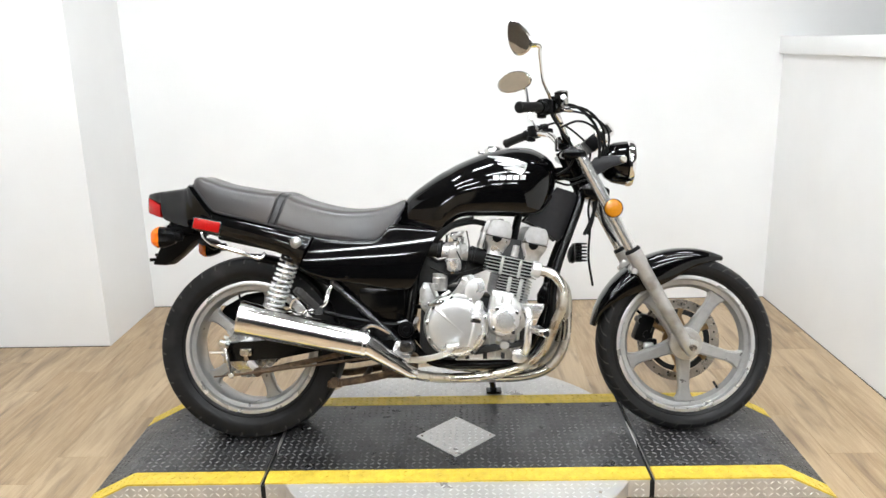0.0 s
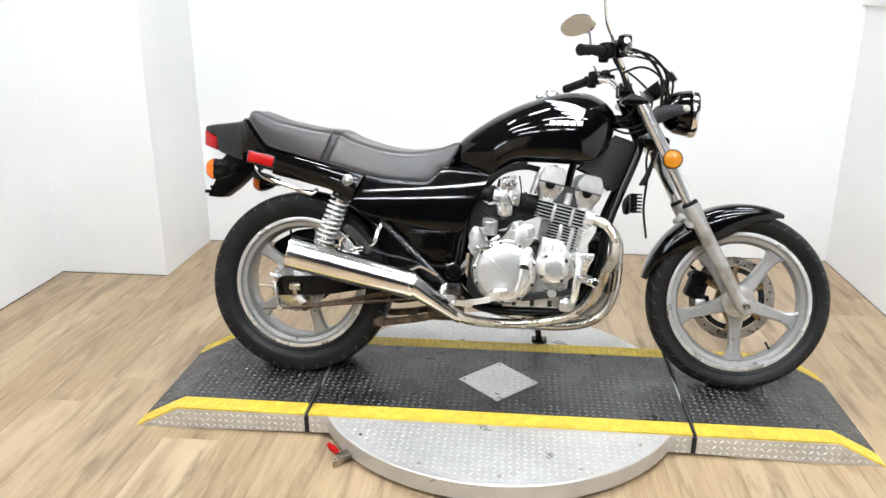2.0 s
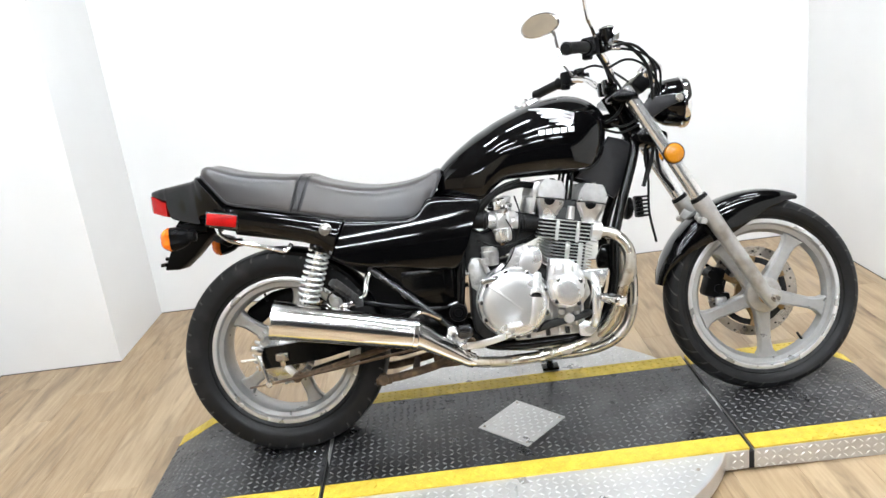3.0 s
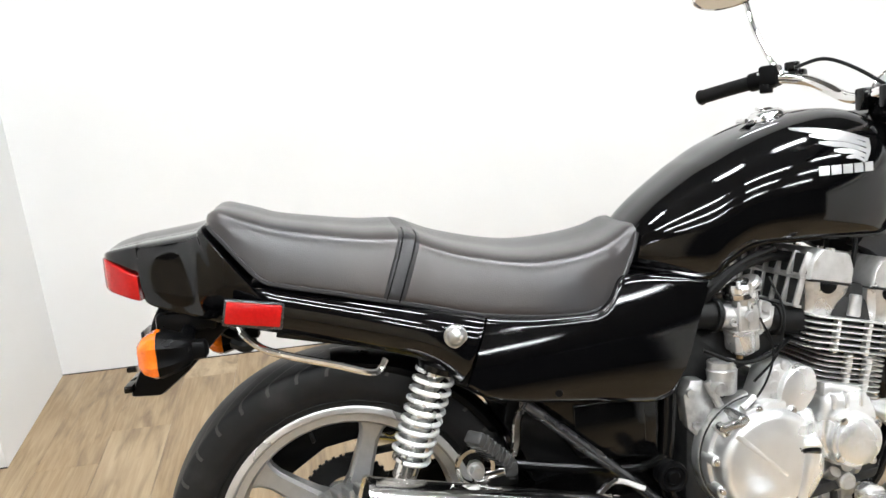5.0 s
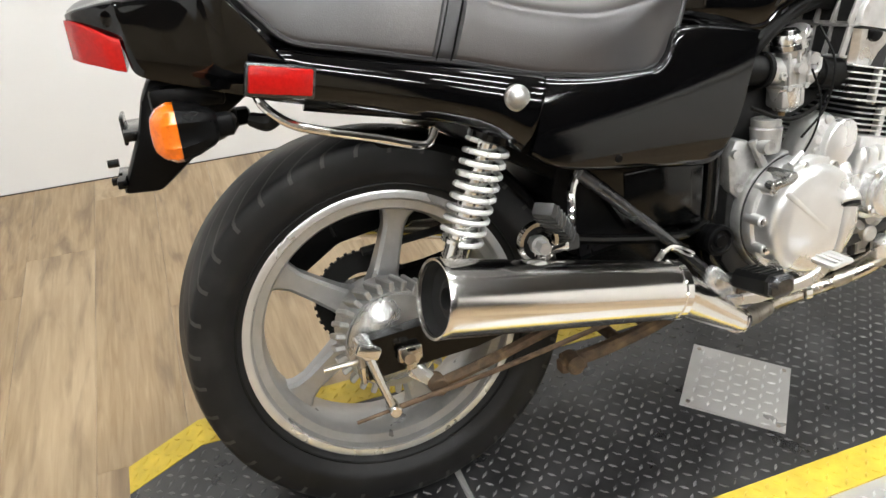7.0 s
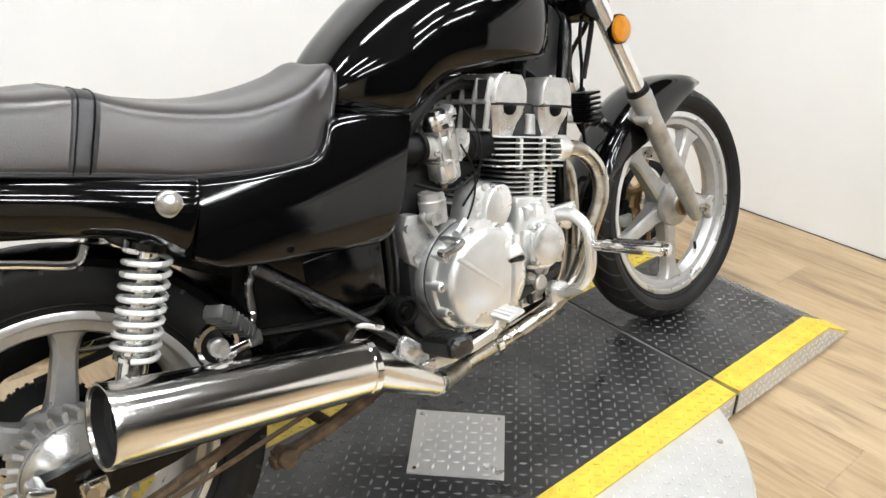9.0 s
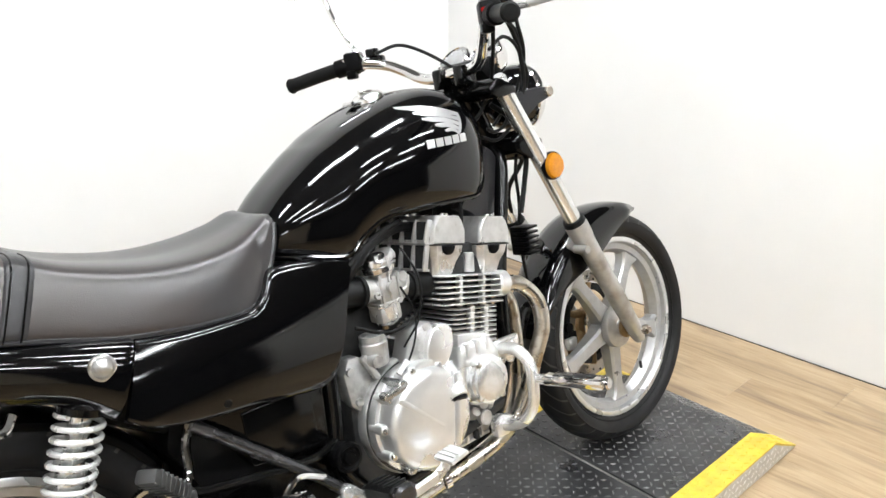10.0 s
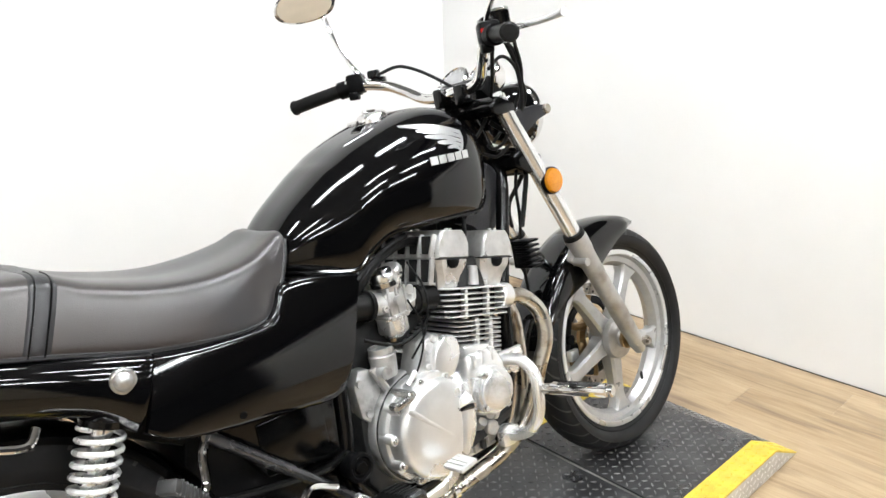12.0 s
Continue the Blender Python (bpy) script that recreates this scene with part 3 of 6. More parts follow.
def feather(a, b, deep):
    """One stripe of the swept badge: a bowed sliver, pointed at the rear and broad at the front."""
    rows = []
    for k in range(5):
        t = k / 4
        x, z = a[0] + (b[0] - a[0]) * t, a[1] + (b[1] - a[1]) * t + 0.006 * math.sin(math.pi * t)
        w = deep * (0.34, 0.80, 0.78, 0.72, 0.60)[k]
        rows.append(((x, z), (x - 0.25 * w, z - w)))
    return decal(rows)


for a, b, deep in FEATHERS:
    part("badge", feather(a, b, deep), SILVER, tank, "silver swept badge stripe on the tank's flank")
part("badge_edge", decal([((0.213, 0.946), (0.204, 0.944)), ((0.210, 0.930), (0.200, 0.928)), ((0.202, 0.917), (0.191, 0.914)), ((0.194, 0.907), (0.180, 0.9035))]), SILVER, tank, "silver leading edge of the badge")
each("maker_mark", [decal([((x, 0.905), (x - 0.002, 0.889)), ((x + 0.0185, 0.905), (x + 0.0165, 0.889))], 3) for x in (0.098, 0.1205, 0.143, 0.1655, 0.188)], SILVER, tank, "silver bar below the badge")
cap = part("filler_cap", [lathe([(0, 0.012), (0.024, 0.011), (0.031, 0.006), (0.034, 0.0), (0.034, -0.012)], (0.105, 0.0, 1.004), (-0.16, 0, 1), 32),
                          box((0.10, 0, 1.018), (0.03, 0.012, 0.006), 0.002)], CHROME, tank, "chrome filler cap")
part("cap_hinge", [box((0.062, 0, 0.996), (0.02, 0.03, 0.006), 0.002), rod((0.055, -0.016, 0.998), (0.055, 0.016, 0.998), 0.004)], CHROME, tank)


# -- seat
def seat_shape(s):
    """Straight flanks that lean in a little, a close shoulder and a nearly flat top."""
    x, top, bot, w = s
    h = top - bot
    e = min(1.0, h / 0.09)
    return x, [(0, top), (0.42 * w, top - 0.001), (0.68 * w, top - 0.005 * e), (0.82 * w, top - 0.014 * e), (0.895 * w, top - 0.030 * e),
               (0.945 * w, bot + 0.50 * h), (0.985 * w, bot + 0.16 * h), (0.985 * w, bot + 0.04 * h), (0.93 * w, bot), (0.5 * w, bot - 0.002), (0, bot - 0.002)]


SEAT = [(-0.951, 0.914, 0.905, 0.048), (-0.944, 0.923, 0.897, 0.082), (-0.925, 0.930, 0.876, 0.104), (-0.893, 0.921, 0.836, 0.118), (-0.866, 0.911, 0.806, 0.126), (-0.836, 0.900, 0.794, 0.132), (-0.760, 0.884, 0.776, 0.144), (-0.690, 0.872, 0.758, 0.153), (-0.640, 0.868, 0.746, 0.158),
        (-0.603, 0.858, 0.736, 0.160), (-0.565, 0.841, 0.725, 0.1615), (-0.520, 0.826, 0.713, 0.162), (-0.450, 0.809, 0.701, 0.160), (-0.390, 0.802, 0.693, 0.155), (-0.330, 0.804, 0.690, 0.147), (-0.285, 0.811, 0.700, 0.134),
        (-0.250, 0.821, 0.738, 0.116), (-0.222, 0.832, 0.782, 0.100), (-0.207, 0.833, 0.812, 0.086)]
seat = part("seat", body(SEAT, seat_shape, steps=5, rise=0.13), VINYL, bike, "worn black vinyl dual seat with a stepped profile and a painted brown sheen", angle=60)
strap_rows = curve_through(SEAT, 161)


def seat_row(x):
    return min(strap_rows, key=lambda row: abs(row[0] - x))


def strap_ring(x, grow, n=40):
    """A ring round the seat that leans forward towards the top."""
    ring = []
    for k, (y, z) in enumerate(ring_from(seat_shape(seat_row(x + 0.018))[1], n)):
        at = x + 0.36 * (z - 0.757)
        y, z = ring_from(seat_shape(seat_row(at))[1], n)[k]
        ring.append((at, y * (1 + grow), z + grow * 0.12 + 0.13 * max(0.0, y)))
    return ring


part("strap", skin([strap_ring(x, k) for x, k in ((-0.674, 0.0), (-0.669, 0.011), (-0.655, 0.013), (-0.641, 0.011), (-0.636, 0.0))]), STRAP, seat, "stitched vinyl grab strap", angle=60)
each("stitching", [tube([(x, y - 0.0012 if y < 0 else y, z) for x, y, z in strap_ring(at, 0.013)[24:39]], 0.0013, 5, 60) for at in (-0.666, -0.644)], PLASTIC, seat)
each("seat_piping", [tube([(x, s * w * 0.985, b + 0.003) for x, t, b, w in SEAT[1:]], 0.0045, 6, 90) for s in (-1, 1)], STRAP, seat, "black piping along the lower edge")


# -- tail and side covers
def tail_shape(s):
    x, top, bot, w, shear = s
    h = top - bot
    where = (lambda z: x + shear * (z - 0.655)) if abs(shear) > 1e-4 else x
    return where, [(0, top), (0.50 * w, top - 0.012 * h), (0.82 * w, top - 0.05 * h), (0.95 * w, top - 0.17 * h), (1.0 * w, top - 0.46 * h), (0.99 * w, bot + 0.25 * h), (0.93 * w, bot + 0.04 * h), (0.82 * w, bot), (0, bot + 0.01)]


HOOD = [(-1.131, 0.869, 0.860, 0.030, 0), (-1.118, 0.874, 0.856, 0.060, 0), (-1.092, 0.879, 0.843, 0.080, 0), (-1.074, 0.8815, 0.832, 0.088, 0), (-1.066, 0.883, 0.818, 0.092, 0), (-1.059, 0.884, 0.786, 0.095, 0),
        (-1.030, 0.887, 0.772, 0.101, 0), (-0.985, 0.892, 0.758, 0.108, 0), (-0.930, 0.897, 0.745, 0.115, -0.14), (-0.860, 0.901, 0.728, 0.123, -0.42), (-0.785, 0.904, 0.712, 0.130, -0.70), (-0.780, 0.902, 0.712, 0.129, -0.715), (-0.778, 0.897, 0.713, 0.126, -0.72)]
RAIL = [(-0.940, 0.786, 0.752, 0.104, 0), (-0.905, 0.800, 0.739, 0.119, 0), (-0.868, 0.806, 0.728, 0.129, 0), (-0.845, 0.799, 0.721, 0.134, 0), (-0.800, 0.788, 0.708, 0.143, 0), (-0.758, 0.778, 0.696, 0.152, 0), (-0.681, 0.758, 0.674, 0.171, 0.1), (-0.610, 0.738, 0.650, 0.187, 0.3), (-0.546, 0.722, 0.612, 0.196, 0.46), (-0.541, 0.719, 0.614, 0.194, 0.46)]
tail = part("tail_cowl", body(HOOD, tail_shape, steps=5, rise=0.19, drift=lambda x: 0.022 * min(1.0, max(0.0, (-0.95 - x) / 0.12))), BLACK, bike, "glossy black tail cowl behind the seat", angle=50)
part("tail_side_panel", body(RAIL, tail_shape, steps=5, rise=0.10), BLACK, tail, "glossy black panel below the seat", angle=50)


def lens_shape(s):
    x, top, bot, w = s
    return x, [(0, top), (0.5 * w, top), (0.90 * w, top), (0.985 * w, top - 0.003), (w, top - 0.010), (w, bot + 0.010), (0.985 * w, bot + 0.003), (0.93 * w, bot), (0.5 * w, bot), (0, bot)]


part("tail_light", body([(-1.134, 0.861, 0.810, 0.030), (-1.120, 0.859, 0.805, 0.0585), (-1.098, 0.848, 0.798, 0.0785), (-1.082, 0.838, 0.792, 0.0865), (-1.068, 0.832, 0.788, 0.0905)], lens_shape, rise=0.08, drift=lambda x: 0.021), RED, tail, "red tail lamp lens")
part("side_reflector", box((-0.882, -0.143, 0.757), (0.088, 0.010, 0.036), 0.003, Matrix.Rotation(0.215, 3, "Y") @ Matrix.Rotation(0.16, 3, "Z")), RED, tail, "red side reflector")
part("reflector_rim", box((-0.882, -0.1395, 0.757), (0.096, 0.010, 0.044), 0.003, Matrix.Rotation(0.215, 3, "Y") @ Matrix.Rotation(0.16, 3, "Z")), STEEL, tail, "thin bright reflector frame")
bolt = part("cowl_bolt", lathe([(0, 0.011), (0.008, 0.010), (0.013, 0.006), (0.0155, 0.0), (0.019, -0.001), (0.019, -0.008)], (-0.567, -0.194, 0.692), (0, -1, 0), 24), ZINC, tail, "bright round bolt head")


COVER = [(-0.531, 0.712, 0.606, 0.46), (-0.49, 0.706, 0.580, 0.3), (-0.427, 0.699, 0.560, 0.1), (-0.35, 0.695, 0.546, 0), (-0.312, 0.696, 0.538, 0), (-0.285, 0.712, 0.532, 0), (-0.266, 0.738, 0.529, 0), (-0.252, 0.747, 0.526, 0),
         (-0.232, 0.748, 0.523, 0), (-0.206, 0.746, 0.522, 0), (-0.182, 0.742, 0.536, 0), (-0.155, 0.737, 0.585, 0), (-0.128, 0.732, 0.650, 0), (-0.094, 0.724, 0.712, 0)]


def cover_face(x, z):
    """How far out the cover stands at x, z: one smooth sweep, fullest at two fifths of its height."""
    k = x + 0.53
    high, full, low = 0.152 - 0.075 * k, 0.197 - 0.1175 * k, 0.178 - 0.10 * k
    if z > 0.60:
        t = (z - 0.60) / 0.145
        return full + (high - full) * t * t * (1.15 - 0.15 * t)
    t = (0.60 - z) / 0.085
    return full + (low - full) * t * t


def side_cover(side):
    """A thin shell with a rolled upper edge."""
    rings = []
    for x, top, bot, shear in curve_through(COVER, 79):
        outer = [(0.022, top - 0.001), (0.007, top), (0.002, top - 0.0025)]
        outer += [(0.0, top - 0.007 + (bot + 0.005 - top + 0.007) * k / 22) for k in range(23)] + [(0.002, bot + 0.002), (0.007, bot)]
        line = [(x + shear * (z - 0.66), cover_face(x + shear * (z - 0.66), z) - d, z) for d, z in outer]
        rings.append([(a, side * y, z) for a, y, z in line + [(a, y - 0.012, z) for a, y, z in line[::-1]]])
    return skin(rings)


for s in (-1, 1):
    cover = part("side_cover", side_cover(s), BLACK, bike, "glossy black side cover", angle=50)
part("cover_screw", lathe([(0, 0.002), (0.006, 0.002), (0.008, -0.003)], (-0.40, -0.180, 0.572), (0, -1, -0.2), 16), PLASTIC, cover)
part("battery_box", [prism([(-0.44, 0.60), (-0.43, 0.545), (-0.36, 0.435), (-0.212, 0.414), (-0.205, 0.57), (-0.3, 0.60)], -0.135, 0.135, 0.006), box((-0.30, -0.136, 0.49), (0.13, 0.006, 0.085), 0.003)], FRAME, bike, "glossy black battery box")
part("inner_mudguard", prism([(REAR[0] + 0.336 * math.cos(radians(a)), REAR[2] + 0.336 * math.sin(radians(a))) for a in range(-8, 40, 6)] + [(-0.46, 0.60), (-0.20, 0.60), (-0.20, 0.30), (-0.40, 0.27)], -0.112, 0.112, 0.006), PLASTIC, bike, "black plastic mudguard ahead of the rear wheel")
part("inner_fairing", prism([(-0.56, 0.70), (-0.60, 0.61), (-0.50, 0.55), (-0.41, 0.50), (-0.2, 0.54), (-0.1, 0.70), (-0.12, 0.74), (-0.25, 0.74)], -0.11, 0.11, 0.01), PLASTIC, bike, "black inner frame cover")


# -- wheels
def wheel(name, centre, radius, half, rim_half, spokes, first, hub_r, label, crown, rim_r):
    """Cast wheel with five flat spokes; its tyre is a part of it."""
    ring = [(rim_r, rim_half), (rim_r - 0.003, rim_half + 0.001), (rim_r - 0.013, rim_half), (rim_r - 0.017, rim_half - 0.010), (rim_r - 0.031, rim_half - 0.013), (rim_r - 0.036, rim_half - 0.022),
            (rim_r - 0.042, 0), (rim_r - 0.036, -rim_half + 0.022), (rim_r - 0.031, -rim_half + 0.013), (rim_r - 0.017, -rim_half + 0.010), (rim_r - 0.013, -rim_half), (rim_r - 0.003, -rim_half - 0.001), (rim_r, -rim_half)]
    rim = part(name, lathe(ring, seg=96, closed=True), ALLOY, bike, label, origin=centre)
    each("rim_lip", [lathe([(rim_r + 0.001, s * (rim_half - 0.003)), (rim_r + 0.001, s * (rim_half + 0.003)), (rim_r - 0.002, s * (rim_half + 0.0045)), (rim_r - 0.011, s * (rim_half + 0.0035)), (rim_r - 0.013, s * (rim_half - 0.003))], seg=96) for s in (-1, 1)], RIM_EDGE, rim, "bright machined rim edge")
    for k in range(spokes):
        a = radians(first + 72 * k)
        bm_rows = []
        for r, w, t in ((hub_r - 0.01, 0.028, 0.024), (hub_r + 0.02, 0.022, 0.021), (0.12, 0.0195, 0.018), (0.16, 0.0185, 0.016), (rim_r - 0.055, 0.023, 0.017), (rim_r - 0.036, 0.036, 0.019)):
            u, v = Vector((math.cos(a), 0, math.sin(a))), Vector((-math.sin(a), 0, math.cos(a)))
            c = u * r
            e = 0.006
            prof = [(-w, t - e), (-w + e, t), (-w * 0.45, t), (-w * 0.35, t - 0.004), (w * 0.35, t - 0.004), (w * 0.45, t), (w - e, t), (w, t - e), (w, -t + e), (w - e, -t), (-w + e, -t), (-w, -t + e)]
            bm_rows.append([c + v * p + Vector((0, q, 0)) for p, q in prof])
        part("spoke", skin(bm_rows), ALLOY, rim)
    part("hub", lathe([(0, 0.034), (hub_r - 0.006, 0.034), (hub_r, 0.028), (hub_r, -0.028), (hub_r - 0.006, -0.034), (0, -0.034)], seg=48), ALLOY, rim)
    prof = [(rim_r - 0.012, rim_half - 0.002), (rim_r + 0.006, rim_half + 0.003), (rim_r + 0.024, half * 0.93), (rim_r + 0.040, half), (radius - 0.030 * crown, half * 0.97), (radius - 0.014 * crown, half * 0.80), (radius - 0.004 * crown, half * 0.45), (radius, 0)]
    smooth = [tuple(p) for p in curve_through(prof + [(r, -a) for r, a in prof[-2::-1]], 44)]
    part("tyre", lathe(smooth, seg=128), FRONT_TYRE if half < 0.07 else REAR_TYRE, rim, "black road tyre with slanted tread grooves", angle=70)
    each("bead_line", [lathe([(rim_r + 0.010, s * (rim_half + 0.0075)), (rim_r + 0.012, s * (rim_half + 0.0095)), (rim_r + 0.015, s * (rim_half + 0.0085))], seg=96) for s in (-1, 1)], BOOT, rim)
    valve = radians(first + 36)
    part("valve", tube([(math.cos(valve) * (rim_r - 0.038), -0.006, math.sin(valve) * (rim_r - 0.038)), (math.cos(valve) * (rim_r - 0.068), -0.018, math.sin(valve) * (rim_r - 0.068))], 0.004, 8), BOOT, rim)
    return rim


front_wheel = wheel("front_wheel", FRONT, 0.3095, 0.055, 0.034, 5, -90, 0.048, "silver cast five-spoke front wheel", 1.0, 0.2405)
rear_wheel = wheel("rear_wheel", REAR, 0.3265, 0.094, 0.071, 5, 72, 0.060, "silver cast five-spoke rear wheel", 0.5, 0.2355)


def drilled_disc():
    """The front brake disc, on the far side of the wheel, with bronze carrier arms."""
    ring = part("brake_disc", lathe([(0.148, 0.0025), (0.148, -0.0025), (0.116, -0.0025), (0.116, 0.0025)], (0, 0.060, 0), seg=72, closed=True), DISC, front_wheel, "steel brake disc with drilled holes")
    arms = []
    for k in range(6):
        a = radians(60 * k + 12)
        arms.append(tube([(0.05 * math.cos(a), 0.058, 0.05 * math.sin(a)), (0.085 * math.cos(a + 0.25), 0.058, 0.085 * math.sin(a + 0.25)), (0.115 * math.cos(a + 0.22), 0.060, 0.115 * math.sin(a + 0.22))], [0.014, 0.009, 0.013], 8))
    each("carrier_arm", arms, BRONZE, front_wheel, "bronze brake disc carrier arm")
    part("disc_carrier", lathe([(0.112, 0.054), (0.112, 0.066), (0.094, 0.066), (0.094, 0.054)], seg=64, closed=True), DARK, front_wheel, "black brake disc carrier ring")
    part("disc_boss", lathe([(0.058, 0.052), (0.058, 0.064), (0.035, 0.064), (0.035, 0.052)], seg=32, closed=True), BRONZE, front_wheel)
    holes = [rod((r * math.cos(a), 0.0568, r * math.sin(a)), (r * math.cos(a), 0.0632, r * math.sin(a)), 0.0036, seg=8) for k in range(30) for a, r in ((radians(12 * k), (0.123, 0.132, 0.141)[k % 3]),)]
    tagged(part("drill_holes", holes, DARK, front_wheel), kind="stuff")
    part("caliper", [box((-0.125, 0.068, 0.045), (0.055, 0.06, 0.10), 0.012, Matrix.Rotation(0.35, 3, "Y")), box((-0.10, 0.055, -0.01), (0.04, 0.03, 0.035), 0.006), rod((-0.135, 0.03, 0.075), (-0.135, 0.10, 0.075), 0.014), rod((-0.118, 0.03, 0.025), (-0.118, 0.10, 0.025), 0.014),
                     tube([(-0.12, 0.08, 0.09), (-0.15, 0.085, 0.12), (-0.14, 0.09, 0.17)], 0.005)], PLASTIC, front_wheel, "black brake caliper")
    part("caliper_bracket", box((-0.112, 0.04, -0.02), (0.035, 0.02, 0.032), 0.005), CASTING, front_wheel)


drilled_disc()
part("hub_face", [lathe([(0.0, -0.056), (0.024, -0.056), (0.026, -0.050), (0.046, -0.047), (0.055, -0.043), (0.057, -0.038), (0.057, -0.024)], seg=48)], FORKPAINT, front_wheel, "bright hub boss")
part("axle_collar", [lathe([(0.020, -0.055), (0.026, -0.057), (0.027, -0.066), (0.022, -0.070), (0.012, -0.071)], seg=32)], BRONZE, front_wheel, "dull brass axle collar")
part("axle", rod((0, -0.135, 0), (0, 0.135, 0), 0.0085, seg=16), DISC, front_wheel)
for s in (-1, 1):
    part("axle_nut", [rod((0, s * 0.118, 0), (0, s * 0.131, 0), 0.013, seg=6), rod((0, s * 0.131, 0), (0, s * 0.137, 0), 0.007, seg=12)], DISC, front_wheel)


def rear_hub():
    shift = Matrix.Translation((0, -REAR[1], 0))
    drum = part("brake_drum", [moved(lathe([(0.066, -0.005), (0.084, -0.012), (0.0835, -0.046), (0.0835, -0.084), (0.082, -0.088), (0.080, -0.088), (0.078, -0.080)], seg=64), shift)], ALLOY, rear_wheel, "silver finned rear drum")
    fins = []
    for k in range(28):
        a = 2 * math.pi * k / 28
        fins.append(moved(box((0.0895, -0.066, 0), (0.018, 0.042, 0.0095), 0.002, Matrix.Rotation(0.35, 3, "X"), steps=1), shift @ Matrix.Rotation(a, 4, "Y")))
    each("drum_fin", fins, ALLOY, rear_wheel)
    part("brake_plate", moved(lathe([(0.0, -0.110), (0.03, -0.109), (0.055, -0.103), (0.066, -0.096), (0.079, -0.092), (0.080, -0.08)], seg=48), shift), SATIN, rear_wheel, "silver domed brake plate")
    part("axle", moved(rod((0, -0.165, 0), (0, 0.15, 0), 0.009, seg=16), shift), DISC, rear_wheel)
    part("chain_sprocket", [lathe([(0.090, 0.078), (0.090, 0.085), (0.05, 0.085), (0.05, 0.078)], seg=40, closed=True)] + [moved(box((0.0905, 0.0815, 0), (0.006, 0.005, 0.006)), Matrix.Rotation(2 * math.pi * k / 38, 4, "Y")) for k in range(38)], DARK, rear_wheel, "greasy black chain sprocket")


rear_hub()
part("brake_arm", [rod((-0.826, -0.170, 0.350), (-0.826, -0.120, 0.350), 0.013, seg=14, round_edge=0.002), box((-0.826, -0.163, 0.352), (0.038, 0.016, 0.020), 0.004, Matrix.Rotation(0.5, 3, "Y")),
                   tube([(-0.826, -0.160, 0.345), (-0.815, -0.166, 0.30), (-0.802, -0.170, 0.252)], [0.008, 0.007, 0.006], 8), rod((-0.800, -0.182, 0.247), (-0.800, -0.150, 0.247), 0.010, seg=14, round_edge=0.002)], POLISHED, bike, "bright brake operating arm")
part("brake_rod", [tube([(-0.80, -0.168, 0.247), (-0.60, -0.168, 0.268), (-0.30, -0.150, 0.300)], 0.0045, 8), tube([(-0.86, -0.17, 0.242), (-0.80, -0.168, 0.247)], 0.003, 6)], RUST, bike, "rusty brake rod")
part("torque_arm", [tube([(-0.718, -0.140, 0.252), (-0.60, -0.135, 0.272), (-0.38, -0.12, 0.318)], 0.0095, 8), rod((-0.718, -0.155, 0.252), (-0.718, -0.12, 0.252), 0.015, seg=16, round_edge=0.002)], RUST, bike, "rusty torque arm")
part("torque_arm_bracket", [tube([(-0.718, -0.130, 0.252), (-0.745, -0.12, 0.285), (-0.755, -0.105, 0.32)], 0.009, 8), box((-0.738, -0.128, 0.268), (0.05, 0.012, 0.02), 0.003, Matrix.Rotation(0.7, 3, "Y"))], CASTING, bike)
arm = part("swing_arm", [skin([[(-0.825, s * y, 0.286), (-0.825, s * (y + 0.028), 0.286), (-0.825, s * (y + 0.028), 0.352), (-0.825, s * y, 0.352)],
                               [(-0.64, s * y, 0.296), (-0.64, s * (y + 0.028), 0.296), (-0.64, s * (y + 0.028), 0.362), (-0.64, s * y, 0.362)],
                               [(-0.42, s * (y - 0.01), 0.335), (-0.42, s * (y + 0.02), 0.335), (-0.42, s * (y + 0.02), 0.400), (-0.42, s * (y - 0.01), 0.400)],
                               [(-0.19, s * (y - 0.02), 0.36), (-0.19, s * (y + 0.012), 0.36), (-0.19, s * (y + 0.012), 0.425), (-0.19, s * (y - 0.02), 0.425)]]) for y, s in ((0.105, -1), (0.105, 1))]
           + [rod((-0.43, -0.12, 0.365), (-0.43, 0.12, 0.365), 0.028)], FRAME, bike, "black swing arm")
part("chain_adjuster", [box((-0.757, -0.142, 0.320), (0.040, 0.010, 0.026), 0.004), box((-0.757, -0.141, 0.312), (0.018, 0.010, 0.042), 0.004), rod((-0.757, -0.160, 0.320), (-0.757, -0.135, 0.320), 0.013, seg=6), rod((-0.89, -0.122, 0.318), (-0.80, -0.122, 0.318), 0.004, seg=8), box((-0.832, -0.122, 0.318), (0.008, 0.034, 0.068), 0.002)], DULL, arm, "weathered axle adjuster")


part("chain_guard", [prism([(-0.93, 0.40), (-0.90, 0.455), (-0.82, 0.50), (-0.72, 0.515), (-0.55, 0.500), (-0.36, 0.455), (-0.36, 0.42), (-0.55, 0.445), (-0.70, 0.455), (-0.80, 0.44), (-0.88, 0.39)], 0.088, 0.118, 0.006)], PLASTIC, bike, "black chain guard")
part("chain", [tube([(-0.763, 0.082, 0.420), (-0.45, 0.082, 0.440), (-0.16, 0.082, 0.445)], 0.008, 8), tube([(-0.763, 0.082, 0.216), (-0.45, 0.082, 0.28), (-0.16, 0.082, 0.345)], 0.008, 8)], DARK, bike, "greasy black drive chain")


